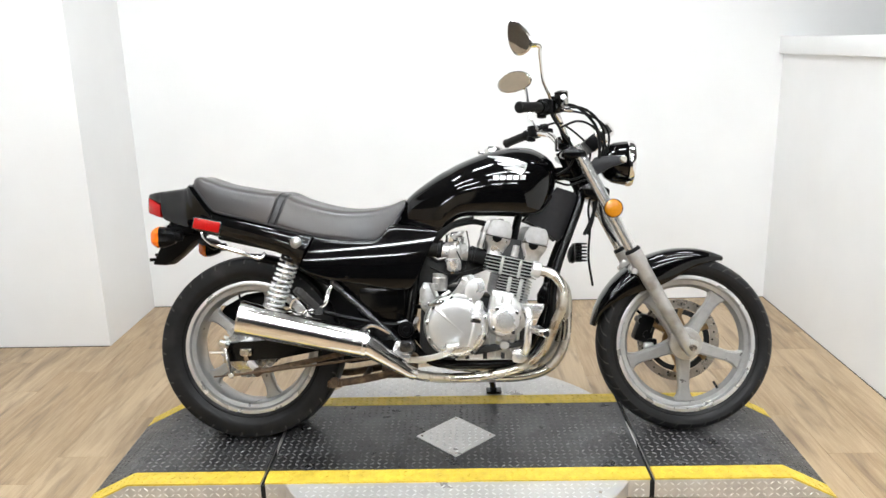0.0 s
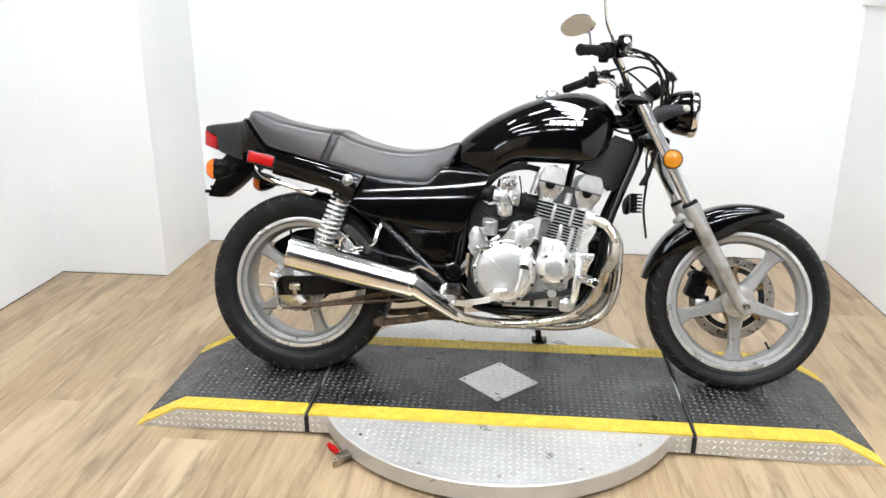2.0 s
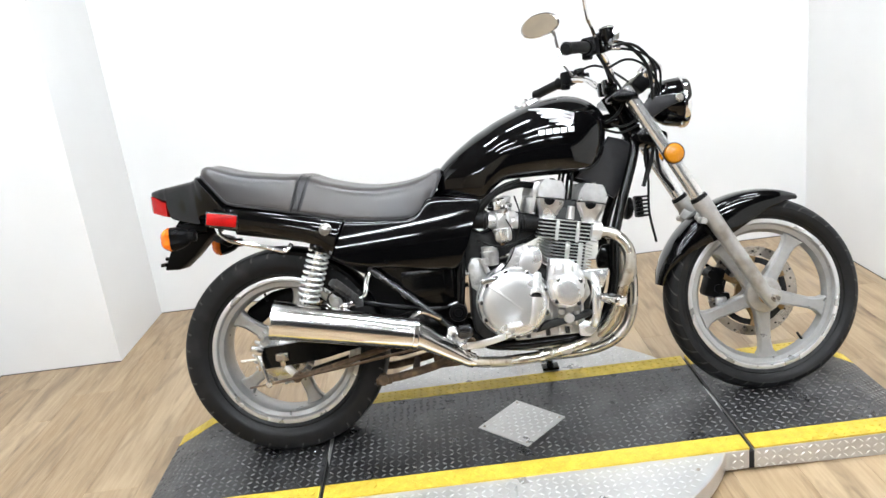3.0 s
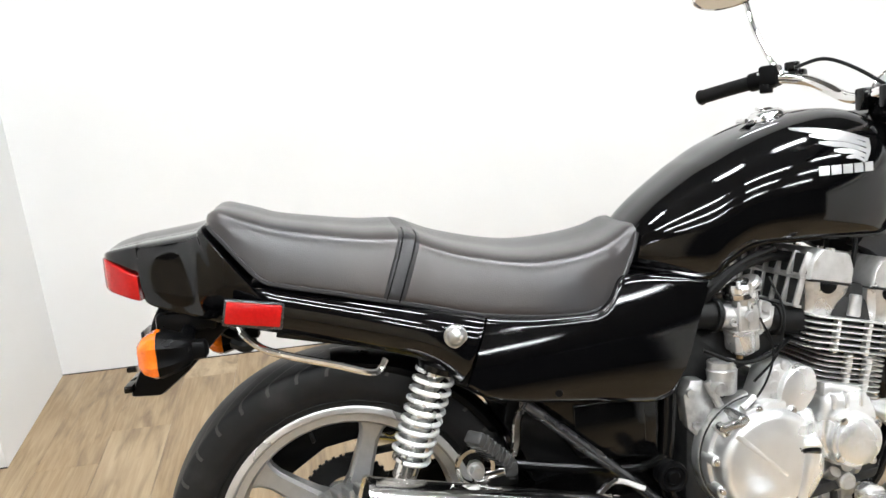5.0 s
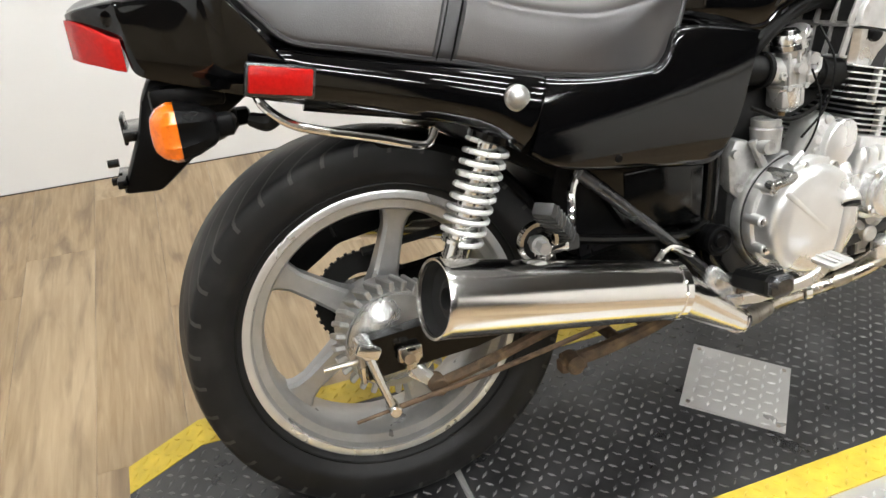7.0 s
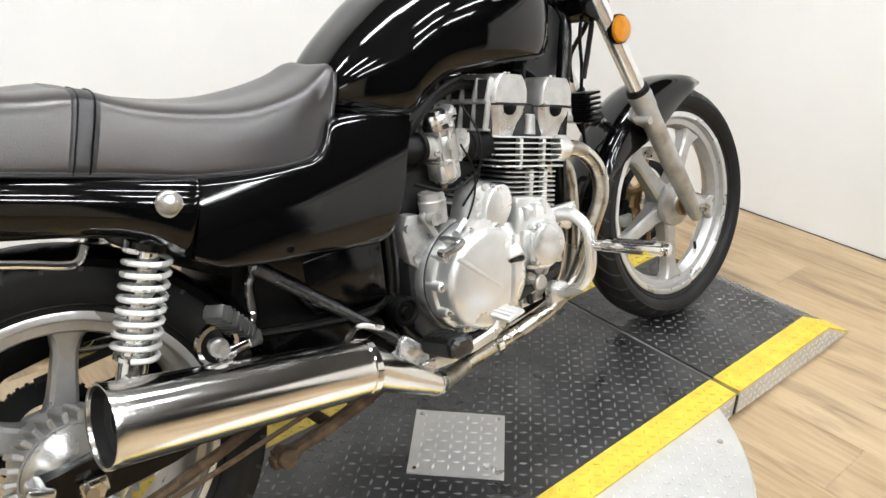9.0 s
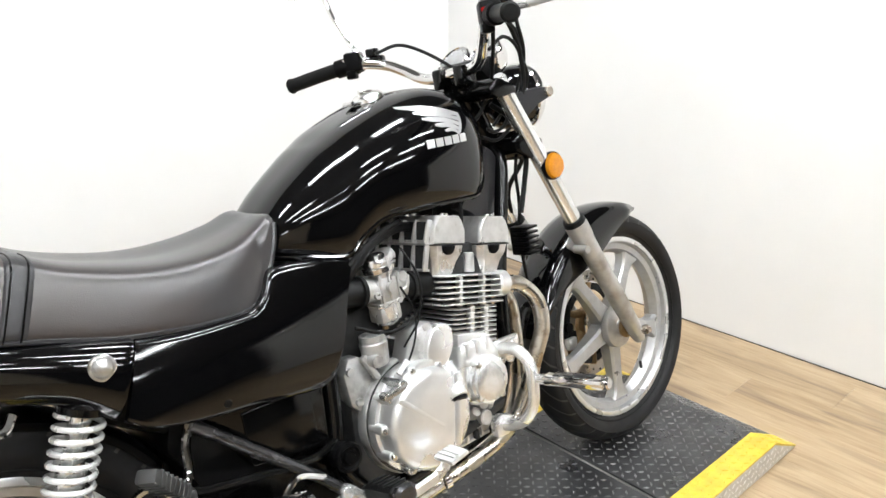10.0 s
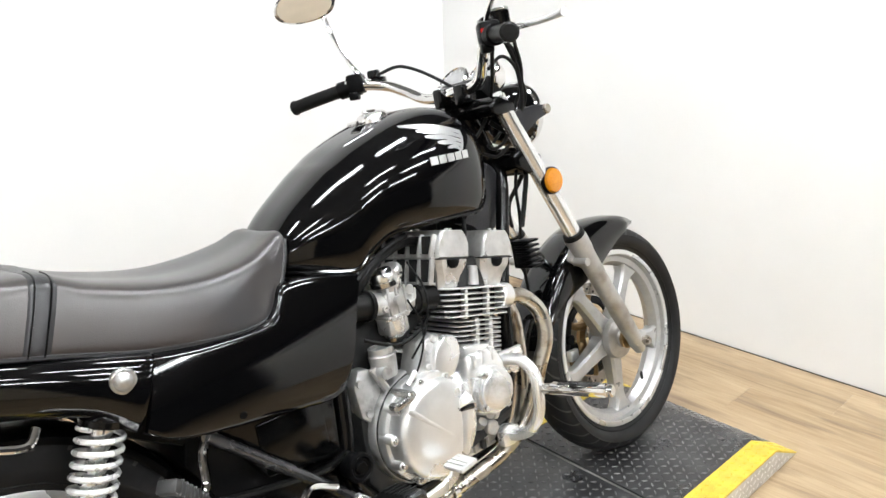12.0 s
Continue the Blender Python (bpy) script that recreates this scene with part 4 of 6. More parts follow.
# -- rear shocks
def shock(side):
    top, low = Vector((-0.594, side * 0.150, 0.640)), Vector((-0.668, side * 0.140, 0.452))
    way = (low - top)
    span = way.length
    d = way.normalized()
    damper = part("shock_absorber", [rod(top, top + d * 0.10, 0.016, 0.016, 20), rod(top + d * 0.085, low, 0.021, 0.021, 20, 0.003), rod(low - Vector((0, 0.02, 0)), low + Vector((0, 0.02, 0)), 0.018, seg=20, round_edge=0.003),
                                     lathe([(0.010, 0), (0.030, 0.002), (0.030, 0.008), (0.010, 0.012)], low - d * 0.028, -d, 24)], POLISHED, bike, "bright rear shock absorber")
    w, u, v = axes_for(d)
    coil, turns = [], 9.0
    for i in range(int(turns * 18)):
        a = 2 * math.pi * i / 18
        coil.append(top + d * (0.012 + (span - 0.045) * i / (turns * 18)) + (u * math.cos(a) + v * math.sin(a)) * 0.0315)
    part("spring", tube(coil, 0.0044, 8, smooth=False), SPRING, damper, "bright coil spring")
    part("shock_cap", lathe([(0, -0.012), (0.026, -0.010), (0.034, 0.0), (0.034, 0.010), (0.020, 0.014)], top, d, 24), FRAME, damper)


for s in (-1, 1):
    shock(s)


# -- exhausts
def exhaust(side):
    y = side
    outer = [(0.235, y * 0.155, 0.585), (0.285, y * 0.165, 0.572), (0.322, y * 0.175, 0.528), (0.322, y * 0.18, 0.468), (0.298, y * 0.170, 0.408), (0.252, y * 0.152, 0.308), (0.182, y * 0.136, 0.253), (0.110, y * 0.122, 0.231), (0.035, y * 0.112, 0.218), (-0.049, y * 0.124, 0.217), (-0.13, y * 0.168, 0.231), (-0.178, y * 0.196, 0.247), (-0.205, y * 0.206, 0.263)]
    inner = [(0.245, y * 0.055, 0.58), (0.30, y * 0.058, 0.565), (0.345, y * 0.066, 0.51), (0.350, y * 0.066, 0.43), (0.342, y * 0.066, 0.340), (0.314, y * 0.068, 0.270), (0.262, y * 0.070, 0.228), (0.18, y * 0.074, 0.210), (0.06, y * 0.085, 0.211), (-0.05, y * 0.118, 0.217)]
    pipe = part("exhaust_header", [tube(outer, 0.0170, 14, 70), tube(inner, 0.0170, 14, 60)], DULL, bike, "discoloured chrome exhaust headers")
    each("header_flange", [rod((0.222, y * k, 0.59), (0.252, y * k, 0.583), 0.027, seg=20, round_edge=0.003) for k in (0.155, 0.055)], CASTING, pipe)
    each("pipe_clamp", [lathe([(0.019, -0.012), (0.0225, -0.011), (0.0225, 0.011), (0.019, 0.012)], (-0.188, y * 0.200, 0.2525), (-0.8, y * 0.45, 0.4), 24), lathe([(0.019, -0.008), (0.022, -0.007), (0.022, 0.007), (0.019, 0.008)], (0.035, y * 0.112, 0.218), (1, 0, 0), 24)], CHROME, pipe)
    a, b, c = Vector((-0.205, y * 0.206, 0.263)), Vector((-0.335, y * 0.222, 0.352)), Vector((-0.745, y * 0.258, 0.452))
    d = (c - b).normalized()
    n = (c - b).length
    cone = part("exhaust_cone", tube([a - (b - a) * 0.15, a, a + (b - a) * 0.5, b, b + d * 0.02], [0.020, 0.022, 0.030, 0.040, 0.042], 28, 20), SILENCER, bike, "chrome exhaust cone")
    shell = [(0.040, -0.004), (0.0455, 0.0), (0.0465, 0.006), (0.0470, 0.02), (0.0560, n - 0.012), (0.0575, n - 0.004), (0.0565, n), (0.053, n - 0.001), (0.051, n - 0.012), (0.050, n - 0.030), (0.0, n - 0.032)]
    pot = part("silencer", lathe(shell[:9], b, d, 48), SILENCER, bike, "polished chrome silencer with an open end")
    # Flat black baffle inside the silencer's open end.
    part("end_cap", lathe([(0.0512, n - 0.006), (0.049, n - 0.022), (0.030, n - 0.026), (0.020, n - 0.020), (0.016, n - 0.020), (0.015, n - 0.06), (0, n - 0.06)], b, d, 36), DARK, pot, "black end baffle")
    part("front_collar", lathe([(0.0462, -0.004), (0.0485, -0.002), (0.0485, 0.010), (0.0468, 0.012)], b, d, 40), CHROME, pot)
    part("silencer_bracket", [tube([b + d * 0.02 + Vector((0, -y * 0.02, 0.040)), b + Vector((0.02, -y * 0.035, 0.058)), b + Vector((0.075, -y * 0.05, 0.03))], 0.006, 8)], CHROME, pot)


exhaust(-1)
exhaust(1)
part("centre_stand", [tube([(-0.20, -0.10, 0.255), (-0.30, -0.10, 0.225), (-0.42, -0.10, 0.205), (-0.475, -0.095, 0.205)], 0.013, 10), tube([(-0.20, 0.10, 0.255), (-0.30, 0.10, 0.225), (-0.42, 0.10, 0.205), (-0.475, 0.095, 0.205)], 0.013, 10),
                      rod((-0.36, -0.10, 0.215), (-0.36, 0.10, 0.215), 0.011), box((-0.46, -0.105, 0.20), (0.05, 0.025, 0.022), 0.004), box((-0.24, 0.0, 0.235), (0.12, 0.16, 0.05), 0.012),
                      rod((-0.462, -0.13, 0.205), (-0.462, -0.09, 0.205), 0.017, seg=16, round_edge=0.003)], RUST, bike, "rusty folded centre stand")


# -- frame
frame_parts = []
for s in (-1, 1):
    frame_parts += [tube([(0.405, s * 0.03, 0.85), (0.398, s * 0.055, 0.80), (0.312, s * 0.085, 0.578), (0.290, s * 0.088, 0.43), (0.262, s * 0.09, 0.345), (0.22, s * 0.095, 0.285), (0.143, s * 0.10, 0.262), (-0.05, s * 0.11, 0.262), (-0.14, s * 0.115, 0.285), (-0.2, s * 0.125, 0.36), (-0.19, s * 0.125, 0.46), (-0.17, s * 0.11, 0.60)], 0.0155, 12, 90),
                    tube([(-0.19, s * 0.13, 0.42), (-0.26, s * 0.145, 0.408), (-0.40, s * 0.16, 0.435), (-0.54, s * 0.18, 0.474)], 0.0085, 10),
                    tube([(-0.17, s * 0.10, 0.60), (-0.3, s * 0.12, 0.58), (-0.45, s * 0.125, 0.60), (-0.60, s * 0.12, 0.66), (-0.85, s * 0.10, 0.72)], 0.013, 10)]
frame_parts += [rod((0.355, 0, 1.0), (0.43, 0, 0.84), 0.030, seg=20), tube([(0.38, 0, 0.92), (0.2, 0, 0.90), (-0.1, 0, 0.80), (-0.3, 0, 0.70)], 0.024, 12), rod((-0.20, -0.15, 0.385), (-0.20, 0.15, 0.385), 0.024, seg=20, round_edge=0.003)]
chassis = part("frame", frame_parts, FRAME, bike, "black tubular steel frame")
part("engine_mount_plate", prism([(0.2485, 0.492), (0.272, 0.532), (0.300, 0.534), (0.318, 0.500), (0.316, 0.430), (0.300, 0.425), (0.292, 0.446), (0.2497, 0.462)], -0.048, -0.030, 0.004), FRAME, chassis, "black front engine mount plate")
each("hanger_tube", [tube([(-0.20, s * 0.15, 0.315), (-0.262, s * 0.152, 0.378), (-0.36, s * 0.152, 0.468), (-0.452, s * 0.147, 0.552)], 0.0105, 12) for s in (-1, 1)], STEEL, chassis, "worn grey steel foot-rest strut")
part("pivot_cap", [lathe([(0, 0.006), (0.010, 0.006), (0.013, 0.001), (0.018, 0.001), (0.021, 0.005), (0.026, 0.004), (0.028, -0.004)], (-0.205, -0.172, 0.393), (0, -1, 0), 28), rod((-0.205, -0.14, 0.392), (-0.205, -0.171, 0.392), 0.024, seg=24)], PLASTIC, chassis)
part("hanger_strut", [tube([(-0.452, -0.142, 0.552), (-0.468, -0.15, 0.525), (-0.478, -0.165, 0.485), (-0.500, -0.18, 0.470)], 0.0075, 10), rod((-0.452, -0.150, 0.552), (-0.452, -0.132, 0.552), 0.011, seg=14)], CHROME, chassis, "chrome foot-rest strut")
peg_way = Vector((0.074, 0.058, -0.086)).normalized()
peg_turn = peg_way.to_track_quat("X", "Y").to_matrix()
peg = part("rear_footrest", [box((-0.532, -0.214, 0.506), (0.100, 0.022, 0.034), 0.005, peg_turn), box((-0.497, -0.190, 0.463), (0.026, 0.026, 0.026), 0.006)], WORN_RUBBER, bike, "folded worn black rubber passenger foot rest")
each("tread_rib", [box(Vector((-0.532, -0.214, 0.506)) + peg_way * k, (0.004, 0.0245, 0.036), 0.001, peg_turn) for k in (-0.034, -0.022, -0.010, 0.002, 0.014, 0.026, 0.038)], WORN_RUBBER, peg)
part("footrest_bolt", [rod((-0.557, -0.232, 0.475), (-0.557, -0.19, 0.475), 0.0105, seg=6), rod((-0.557, -0.214, 0.475), (-0.557, -0.205, 0.475), 0.0145, seg=20)], ZINC, peg)
part("footrest_bracket", [lathe([(0.026, -0.006), (0.032, -0.006), (0.032, 0.006), (0.026, 0.006)], (-0.557, -0.205, 0.478), (0, 1, 0), 28, closed=True), box((-0.535, -0.205, 0.462), (0.055, 0.014, 0.016), 0.004, Matrix.Rotation(-0.1, 3, "Y"))], CHROME, peg)
part("grab_rail", [tube([(-0.915, -0.095, 0.745), (-0.905, -0.112, 0.722), (-0.875, -0.125, 0.696), (-0.83, -0.138, 0.680), (-0.76, -0.150, 0.660), (-0.71, -0.158, 0.644), (-0.693, -0.158, 0.645), (-0.680, -0.150, 0.660)], 0.0065, 10, 60)], CHROME, bike, "slim chrome lifting rail")
part("rail_knob", [tube([(-0.925, -0.09, 0.706), (-0.905, -0.10, 0.700), (-0.885, -0.10, 0.704)], [0.010, 0.013, 0.008], 8)], BOOT, bike)


# -- rear mudguard, number-plate bracket and lamps
def mudguard(centre, r, a0, a1, half, depth, thick=0.003, n=40):
    """A curved guard round a wheel, with flanks of changing depth."""
    rings = []
    for i in range(n + 1):
        t = i / n
        a = radians(a0 + (a1 - a0) * t)
        d = depth(t)
        w = half * (0.55 + 0.45 * min(1.0, 8 * t + 0.1, 8 * (1 - t) + 0.1))
        prof = [(r - d, -w), (r - d * 0.55, -w), (r - 0.020 * min(1, d / 0.03), -w * 0.97), (r - 0.005, -w * 0.80), (r, -w * 0.45), (r + 0.002, 0), (r, w * 0.45), (r - 0.005, w * 0.80), (r - 0.020 * min(1, d / 0.03), w * 0.97), (r - d * 0.55, w), (r - d, w)]
        inner = [(p - thick, q * 0.96) for p, q in prof[::-1]]
        rings.append([(centre[0] + p * math.cos(a), q, centre[2] + p * math.sin(a)) for p, q in prof + inner])
    return skin(rings)


part("front_mudguard", mudguard(FRONT, 0.335, 66, 168, 0.068, lambda t: 0.012 + 0.092 * math.sin(math.pi * min(1, t * 1.05 + 0.02)) ** 1.3), BLACK, bike, "glossy black front mudguard", angle=50)
part("rear_mudguard", mudguard(REAR, 0.331, 26, 91, 0.070, lambda t: 0.02), PLASTIC, bike, "black inner rear mudguard", angle=50)
bracket = part("plate_bracket", [prism([(-1.112, 0.622), (-1.060, 0.618), (-1.010, 0.655), (-0.955, 0.708), (-0.90, 0.745), (-1.045, 0.775), (-1.062, 0.745), (-1.075, 0.70)], -0.045, 0.045, 0.008),
                                 box((-1.0, 0, 0.745), (0.10, 0.14, 0.035), 0.008)], PLASTIC, bike, "matt black number-plate bracket")
part("plate_holder", [box((-1.080, 0.04, 0.698), (0.030, 0.13, 0.014), 0.002), box((-1.096, 0.07, 0.698), (0.006, 0.07, 0.042), 0.002), box((-1.108, -0.01, 0.640), (0.014, 0.10, 0.012), 0.002), rod((-1.112, 0.03, 0.655), (-1.128, 0.03, 0.655), 0.006, seg=8), rod((-1.112, 0.03, 0.628), (-1.128, 0.03, 0.628), 0.006, seg=8)], FRAME, bracket)


def indicator(side):
    y = side * 0.178 if side < 0 else 0.150
    dx, dz = (0.0, 0.0) if side < 0 else (0.050, -0.042)
    stem = part("turn_signal", [tube([(-1.0, side * 0.04, 0.732), (-0.995 + dx, side * 0.10, 0.726 + dz), (-0.990 + dx, y * 0.9, 0.720 + dz)], 0.012, 10),
                                skin([[(x + dx, y + p * w, 0.719 + dz + q * h) for p, q in [(math.cos(t * math.pi / 8) * (1 + 0.26 * abs(math.sin(t * math.pi / 4))), math.sin(t * math.pi / 8) * (1 + 0.26 * abs(math.sin(t * math.pi / 4)))) for t in range(16)]]
                                      for x, w, h in ((-0.952, 0.006, 0.008), (-0.956, 0.012, 0.013), (-0.974, 0.013, 0.014), (-0.980, 0.021, 0.020), (-1.002, 0.031, 0.028), (-1.022, 0.036, 0.033))])], PLASTIC, bike, "black turn signal with an amber lens")
    part("signal_lens", skin([[(x + dx, y + p * w, 0.719 + dz + q * h) for p, q in [(math.cos(t * math.pi / 8) * (1 + 0.26 * abs(math.sin(t * math.pi / 4))), math.sin(t * math.pi / 8) * (1 + 0.26 * abs(math.sin(t * math.pi / 4)))) for t in range(16)]]
                              for x, w, h in ((-1.021, 0.0355, 0.0315), (-1.030, 0.0355, 0.0325), (-1.044, 0.030, 0.027), (-1.052, 0.022, 0.019), (-1.054, 0.012, 0.010))]), AMBER, stem, "amber lens")


indicator(-1)
indicator(1)


# -- engine
TILT = radians(12.8)
EU, EV = Vector((math.cos(TILT), 0, -math.sin(TILT))), Vector((math.sin(TILT), 0, math.cos(TILT)))
EB = Vector((0.123, 0, 0.470))


def eng(u, y, v):
    return EB + EU * u + EV * v + Vector((0, y, 0))


ENG = Matrix(((EU.x, 0, EV.x, EB.x), (0, 1, 0, 0), (EU.z, 0, EV.z, EB.z), (0, 0, 0, 1)))
# The core is coloured dark so the fin gaps look shaded.
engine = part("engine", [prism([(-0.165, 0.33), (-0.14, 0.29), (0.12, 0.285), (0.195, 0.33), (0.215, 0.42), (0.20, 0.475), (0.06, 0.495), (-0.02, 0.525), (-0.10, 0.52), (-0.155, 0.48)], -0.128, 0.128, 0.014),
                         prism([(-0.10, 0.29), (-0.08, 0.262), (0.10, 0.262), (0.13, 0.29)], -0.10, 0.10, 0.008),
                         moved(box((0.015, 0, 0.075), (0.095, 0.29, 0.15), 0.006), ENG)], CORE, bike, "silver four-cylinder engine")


def fin(u0, u1, half, v, thick, cut=0.004):
    """One cooling fin with softened corners."""
    c = 0.014
    out = [(u0 + c, -half), (u1 - c, -half), (u1, -half + c), (u1, half - c), (u1 - c, half), (u0 + c, half), (u0, half - c), (u0, -half + c)]
    rows = []
    for dv, inset in ((-thick / 2, 0.0008), (-thick / 2 + 0.0008, 0), (thick / 2 - 0.0008, 0), (thick / 2, 0.0008)):
        rows.append([eng(a - math.copysign(inset, a), b - math.copysign(inset, b), v + dv) for a, b in out])
    return skin(rows)


for k in range(8):
    part("cylinder_fin", fin(-0.054, 0.083, 0.166, 0.024 + k * 0.0097, 0.0026), CASTING, engine)
for k in range(6):
    part("head_fin", fin(-0.090, 0.093, 0.176, 0.104 + k * 0.0112, 0.0030), CASTING, engine)
each("cylinder_rib", [moved(box((u, s * 0.155, 0.060), (0.013, 0.014, 0.075), 0.003), ENG) for u in (0.006, 0.045) for s in (-1, 1)] + [moved(box((u, s * 0.163, 0.128), (0.010, 0.014, 0.060), 0.003), ENG) for u in (-0.032, 0.030) for s in (-1, 1)], CASTING, engine)
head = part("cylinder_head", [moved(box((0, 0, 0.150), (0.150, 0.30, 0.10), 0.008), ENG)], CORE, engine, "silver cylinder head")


def cam_cover(u, v0, v1, w):
    """One rounded cam cover, drawn across the engine."""
    e = 0.016
    out = [(u - w, v0), (u + w, v0), (u + w, v0 + 0.5 * (v1 - v0)), (u + w * 0.78, v1 - e * 0.5), (u + w * 0.6, v1), (u - w * 0.6, v1), (u - w * 0.78, v1 - e * 0.5), (u - w, v0 + 0.5 * (v1 - v0))]
    rows = []
    for y, k in ((-0.168, 0.92), (-0.165, 0.98), (-0.157, 1.0), (0.157, 1.0), (0.165, 0.98), (0.168, 0.92)):
        mid = (u, (v0 + v1) / 2)
        rows.append([eng(mid[0] + (a - mid[0]) * k, y, mid[1] + (b - mid[1]) * k) for a, b in out])
    return skin(rows)


def head_pillar(u):
    """The head below one cam cover, narrower towards the fins."""
    rows = []
    for v, w, y in ((0.160, 0.026, 0.155), (0.185, 0.031, 0.160), (0.205, 0.041, 0.166), (0.2195, 0.043, 0.168)):
        c = 0.010
        rows.append([eng(u + a, b, v) for a, b in ((-w + c, -y), (w - c, -y), (w, -y + c), (w, y - c), (w - c, y), (-w + c, y), (-w, y - c), (-w, -y + c))])
    return skin(rows)


each("head_pillar", [head_pillar(u) for u in (-0.062, 0.062)], HEAD, engine)
each("cover_gasket", [moved(box((u, 0, 0.2205), (0.087, 0.336, 0.003), 0.001), ENG) for u in (-0.062, 0.062)], DARK, engine, "dark gasket line")
part("cam_cover", [cam_cover(-0.062, 0.222, 0.278, 0.0425), cam_cover(0.062, 0.222, 0.278, 0.0425)], HEAD, engine, "twin silver cam covers", angle=40)
# Shade between the cam covers and behind their ribs, put in as colour.
part("plug_valley", moved(box((0.0, 0, 0.192), (0.07, 0.29, 0.066), 0.008), ENG), CORE, engine, "valley between the cam covers, coloured dark for shade")
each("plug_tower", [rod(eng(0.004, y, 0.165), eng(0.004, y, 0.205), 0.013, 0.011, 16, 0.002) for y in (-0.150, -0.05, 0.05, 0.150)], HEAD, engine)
part("cover_recess", [moved(box((-0.1065, 0, 0.198), (0.008, 0.315, 0.050), 0.002), ENG), moved(box((-0.1045, 0, 0.248), (0.006, 0.315, 0.036), 0.002), ENG)], CORE, engine, "recess behind the ribs, coloured dark for oil and shade")
each("cover_rib", [moved(box((-0.112, y, 0.196), (0.012, 0.006, 0.052), 0.002, Matrix.Rotation(0.12, 3, "Y")), ENG) for y in (-0.155, -0.118, -0.08, -0.04, 0, 0.04, 0.08, 0.118, 0.155)] + [moved(box((-0.108, y, 0.247), (0.012, 0.006, 0.046), 0.002, Matrix.Rotation(0.2, 3, "Y")), ENG) for y in (-0.155, -0.118, -0.08, -0.04, 0, 0.04, 0.08, 0.118, 0.155)] + [moved(box((-0.110, 0, v), (0.012, 0.318, 0.005), 0.0015), ENG) for v in (0.172, 0.2225)], HEAD, engine)
each("cam_plug", [moved(prism([(u + 0.0165 * math.cos(math.pi * (1 + k / 10)), 0.2195 + 0.0185 * math.sin(math.pi * (1 + k / 10))) for k in range(11)], -0.1705, -0.15, 0.0015), ENG) for u in (-0.066, 0.058)], PLASTIC, engine, "dark round cam plug")
each("cover_bolt", [rod(eng(u, y, 0.272), eng(u, y, 0.282), 0.008, seg=10) for u in (-0.062, 0.062) for y in (-0.15, -0.05, 0.05, 0.15)], POLISHED, engine)
each("spark_lead", [tube([eng(0.0, y, 0.22), eng(0.0, y, 0.30), eng(0.01, y * 0.6, 0.34), eng(0.05, y * 0.3, 0.37)], 0.0045, 8) for y in (-0.13, -0.05, 0.05, 0.13)], BOOT, engine, "black spark plug lead")


def round_cover(name, x, z, r, y_in, y_out, label, dome=0.006, parent=None, bolts=0, mat=None, start=0.0):
    d = abs(y_out - y_in)
    prof = [(0, d), (r * 0.55, d - dome * 0.25), (r * 0.82, d - dome * 0.6), (r * 0.88, d - dome), (r * 0.90, d - dome - 0.007), (r, d - dome - 0.009), (r * 1.01, d - dome - 0.012), (r * 1.01, d * 0.45), (r * 1.05, d * 0.42), (r * 1.05, d * 0.1), (r * 1.02, 0)]
    c = part(name, lathe(prof, (x, y_in, z), (0, math.copysign(1, y_out - y_in), 0), 56), mat or CASTING, parent or engine, label, angle=40)
    for k in range(bolts):
        a = start + 2 * math.pi * k / bolts
        q, e0, e1 = r * 0.965, y_in + (y_out - y_in) * 0.3, y_out - math.copysign(dome + 0.003, y_out)
        part("cover_bolt", [rod((x + q * math.cos(a), e0, z + q * math.sin(a)), (x + q * math.cos(a), e1, z + q * math.sin(a)), 0.0075, seg=12, round_edge=0.001), rod((x + q * math.cos(a), e1, z + q * math.sin(a)), (x + q * math.cos(a), e1 + math.copysign(0.003, y_out), z + q * math.sin(a)), 0.0048, seg=6)], POLISHED, engine)
    return c


def clutch_cover():
    """The deep round clutch cover: a flat face with a wide soft edge, a stepped flange, and bolts on bosses round it."""
    x, z = -0.034, 0.402
    rim = [(0.0, 0.0795), (0.050, 0.079), (0.082, 0.0775), (0.089, 0.0755), (0.0935, 0.071), (0.096, 0.064), (0.098, 0.034), (0.1045, 0.032), (0.1065, 0.028), (0.107, 0.014)]
    c = part("clutch_cover", lathe(rim, (x, -0.135, z), (0, -1, 0), 72), CASTING, engine, "large round silver clutch cover", angle=40)
    part("clutch_housing", lathe([(0.106, 0.0125), (0.111, 0.012), (0.1135, 0.008), (0.1145, -0.010), (0.112, -0.020), (0.100, -0.022)], (x, -0.135, z), (0, -1, 0), 72), CASE, engine, "dull grey clutch housing", angle=40)
    part("cover_gasket", lathe([(0.1072, 0.013), (0.1092, 0.0135), (0.1092, 0.0105), (0.1072, 0.010)], (x, -0.135, z), (0, -1, 0), 72), DARK, c, "dark gasket line")
    for deg in (18, 62, 100, 140, 172, 203, 236, 268, 300, 338):
        a = radians(deg)
        px, pz = x + 0.0985 * math.cos(a), z + 0.0985 * math.sin(a)
        part("bolt_boss", rod((px, -0.150, pz), (px, -0.191, pz), 0.0110, 0.0095, 14, 0.002), CASTING, c)
        part("cover_bolt", [rod((px, -0.190, pz), (px, -0.1965, pz), 0.0068, seg=12, round_edge=0.001), rod((px, -0.1965, pz), (px, -0.198, pz), 0.0040, seg=6)], POLISHED, c)
    return c


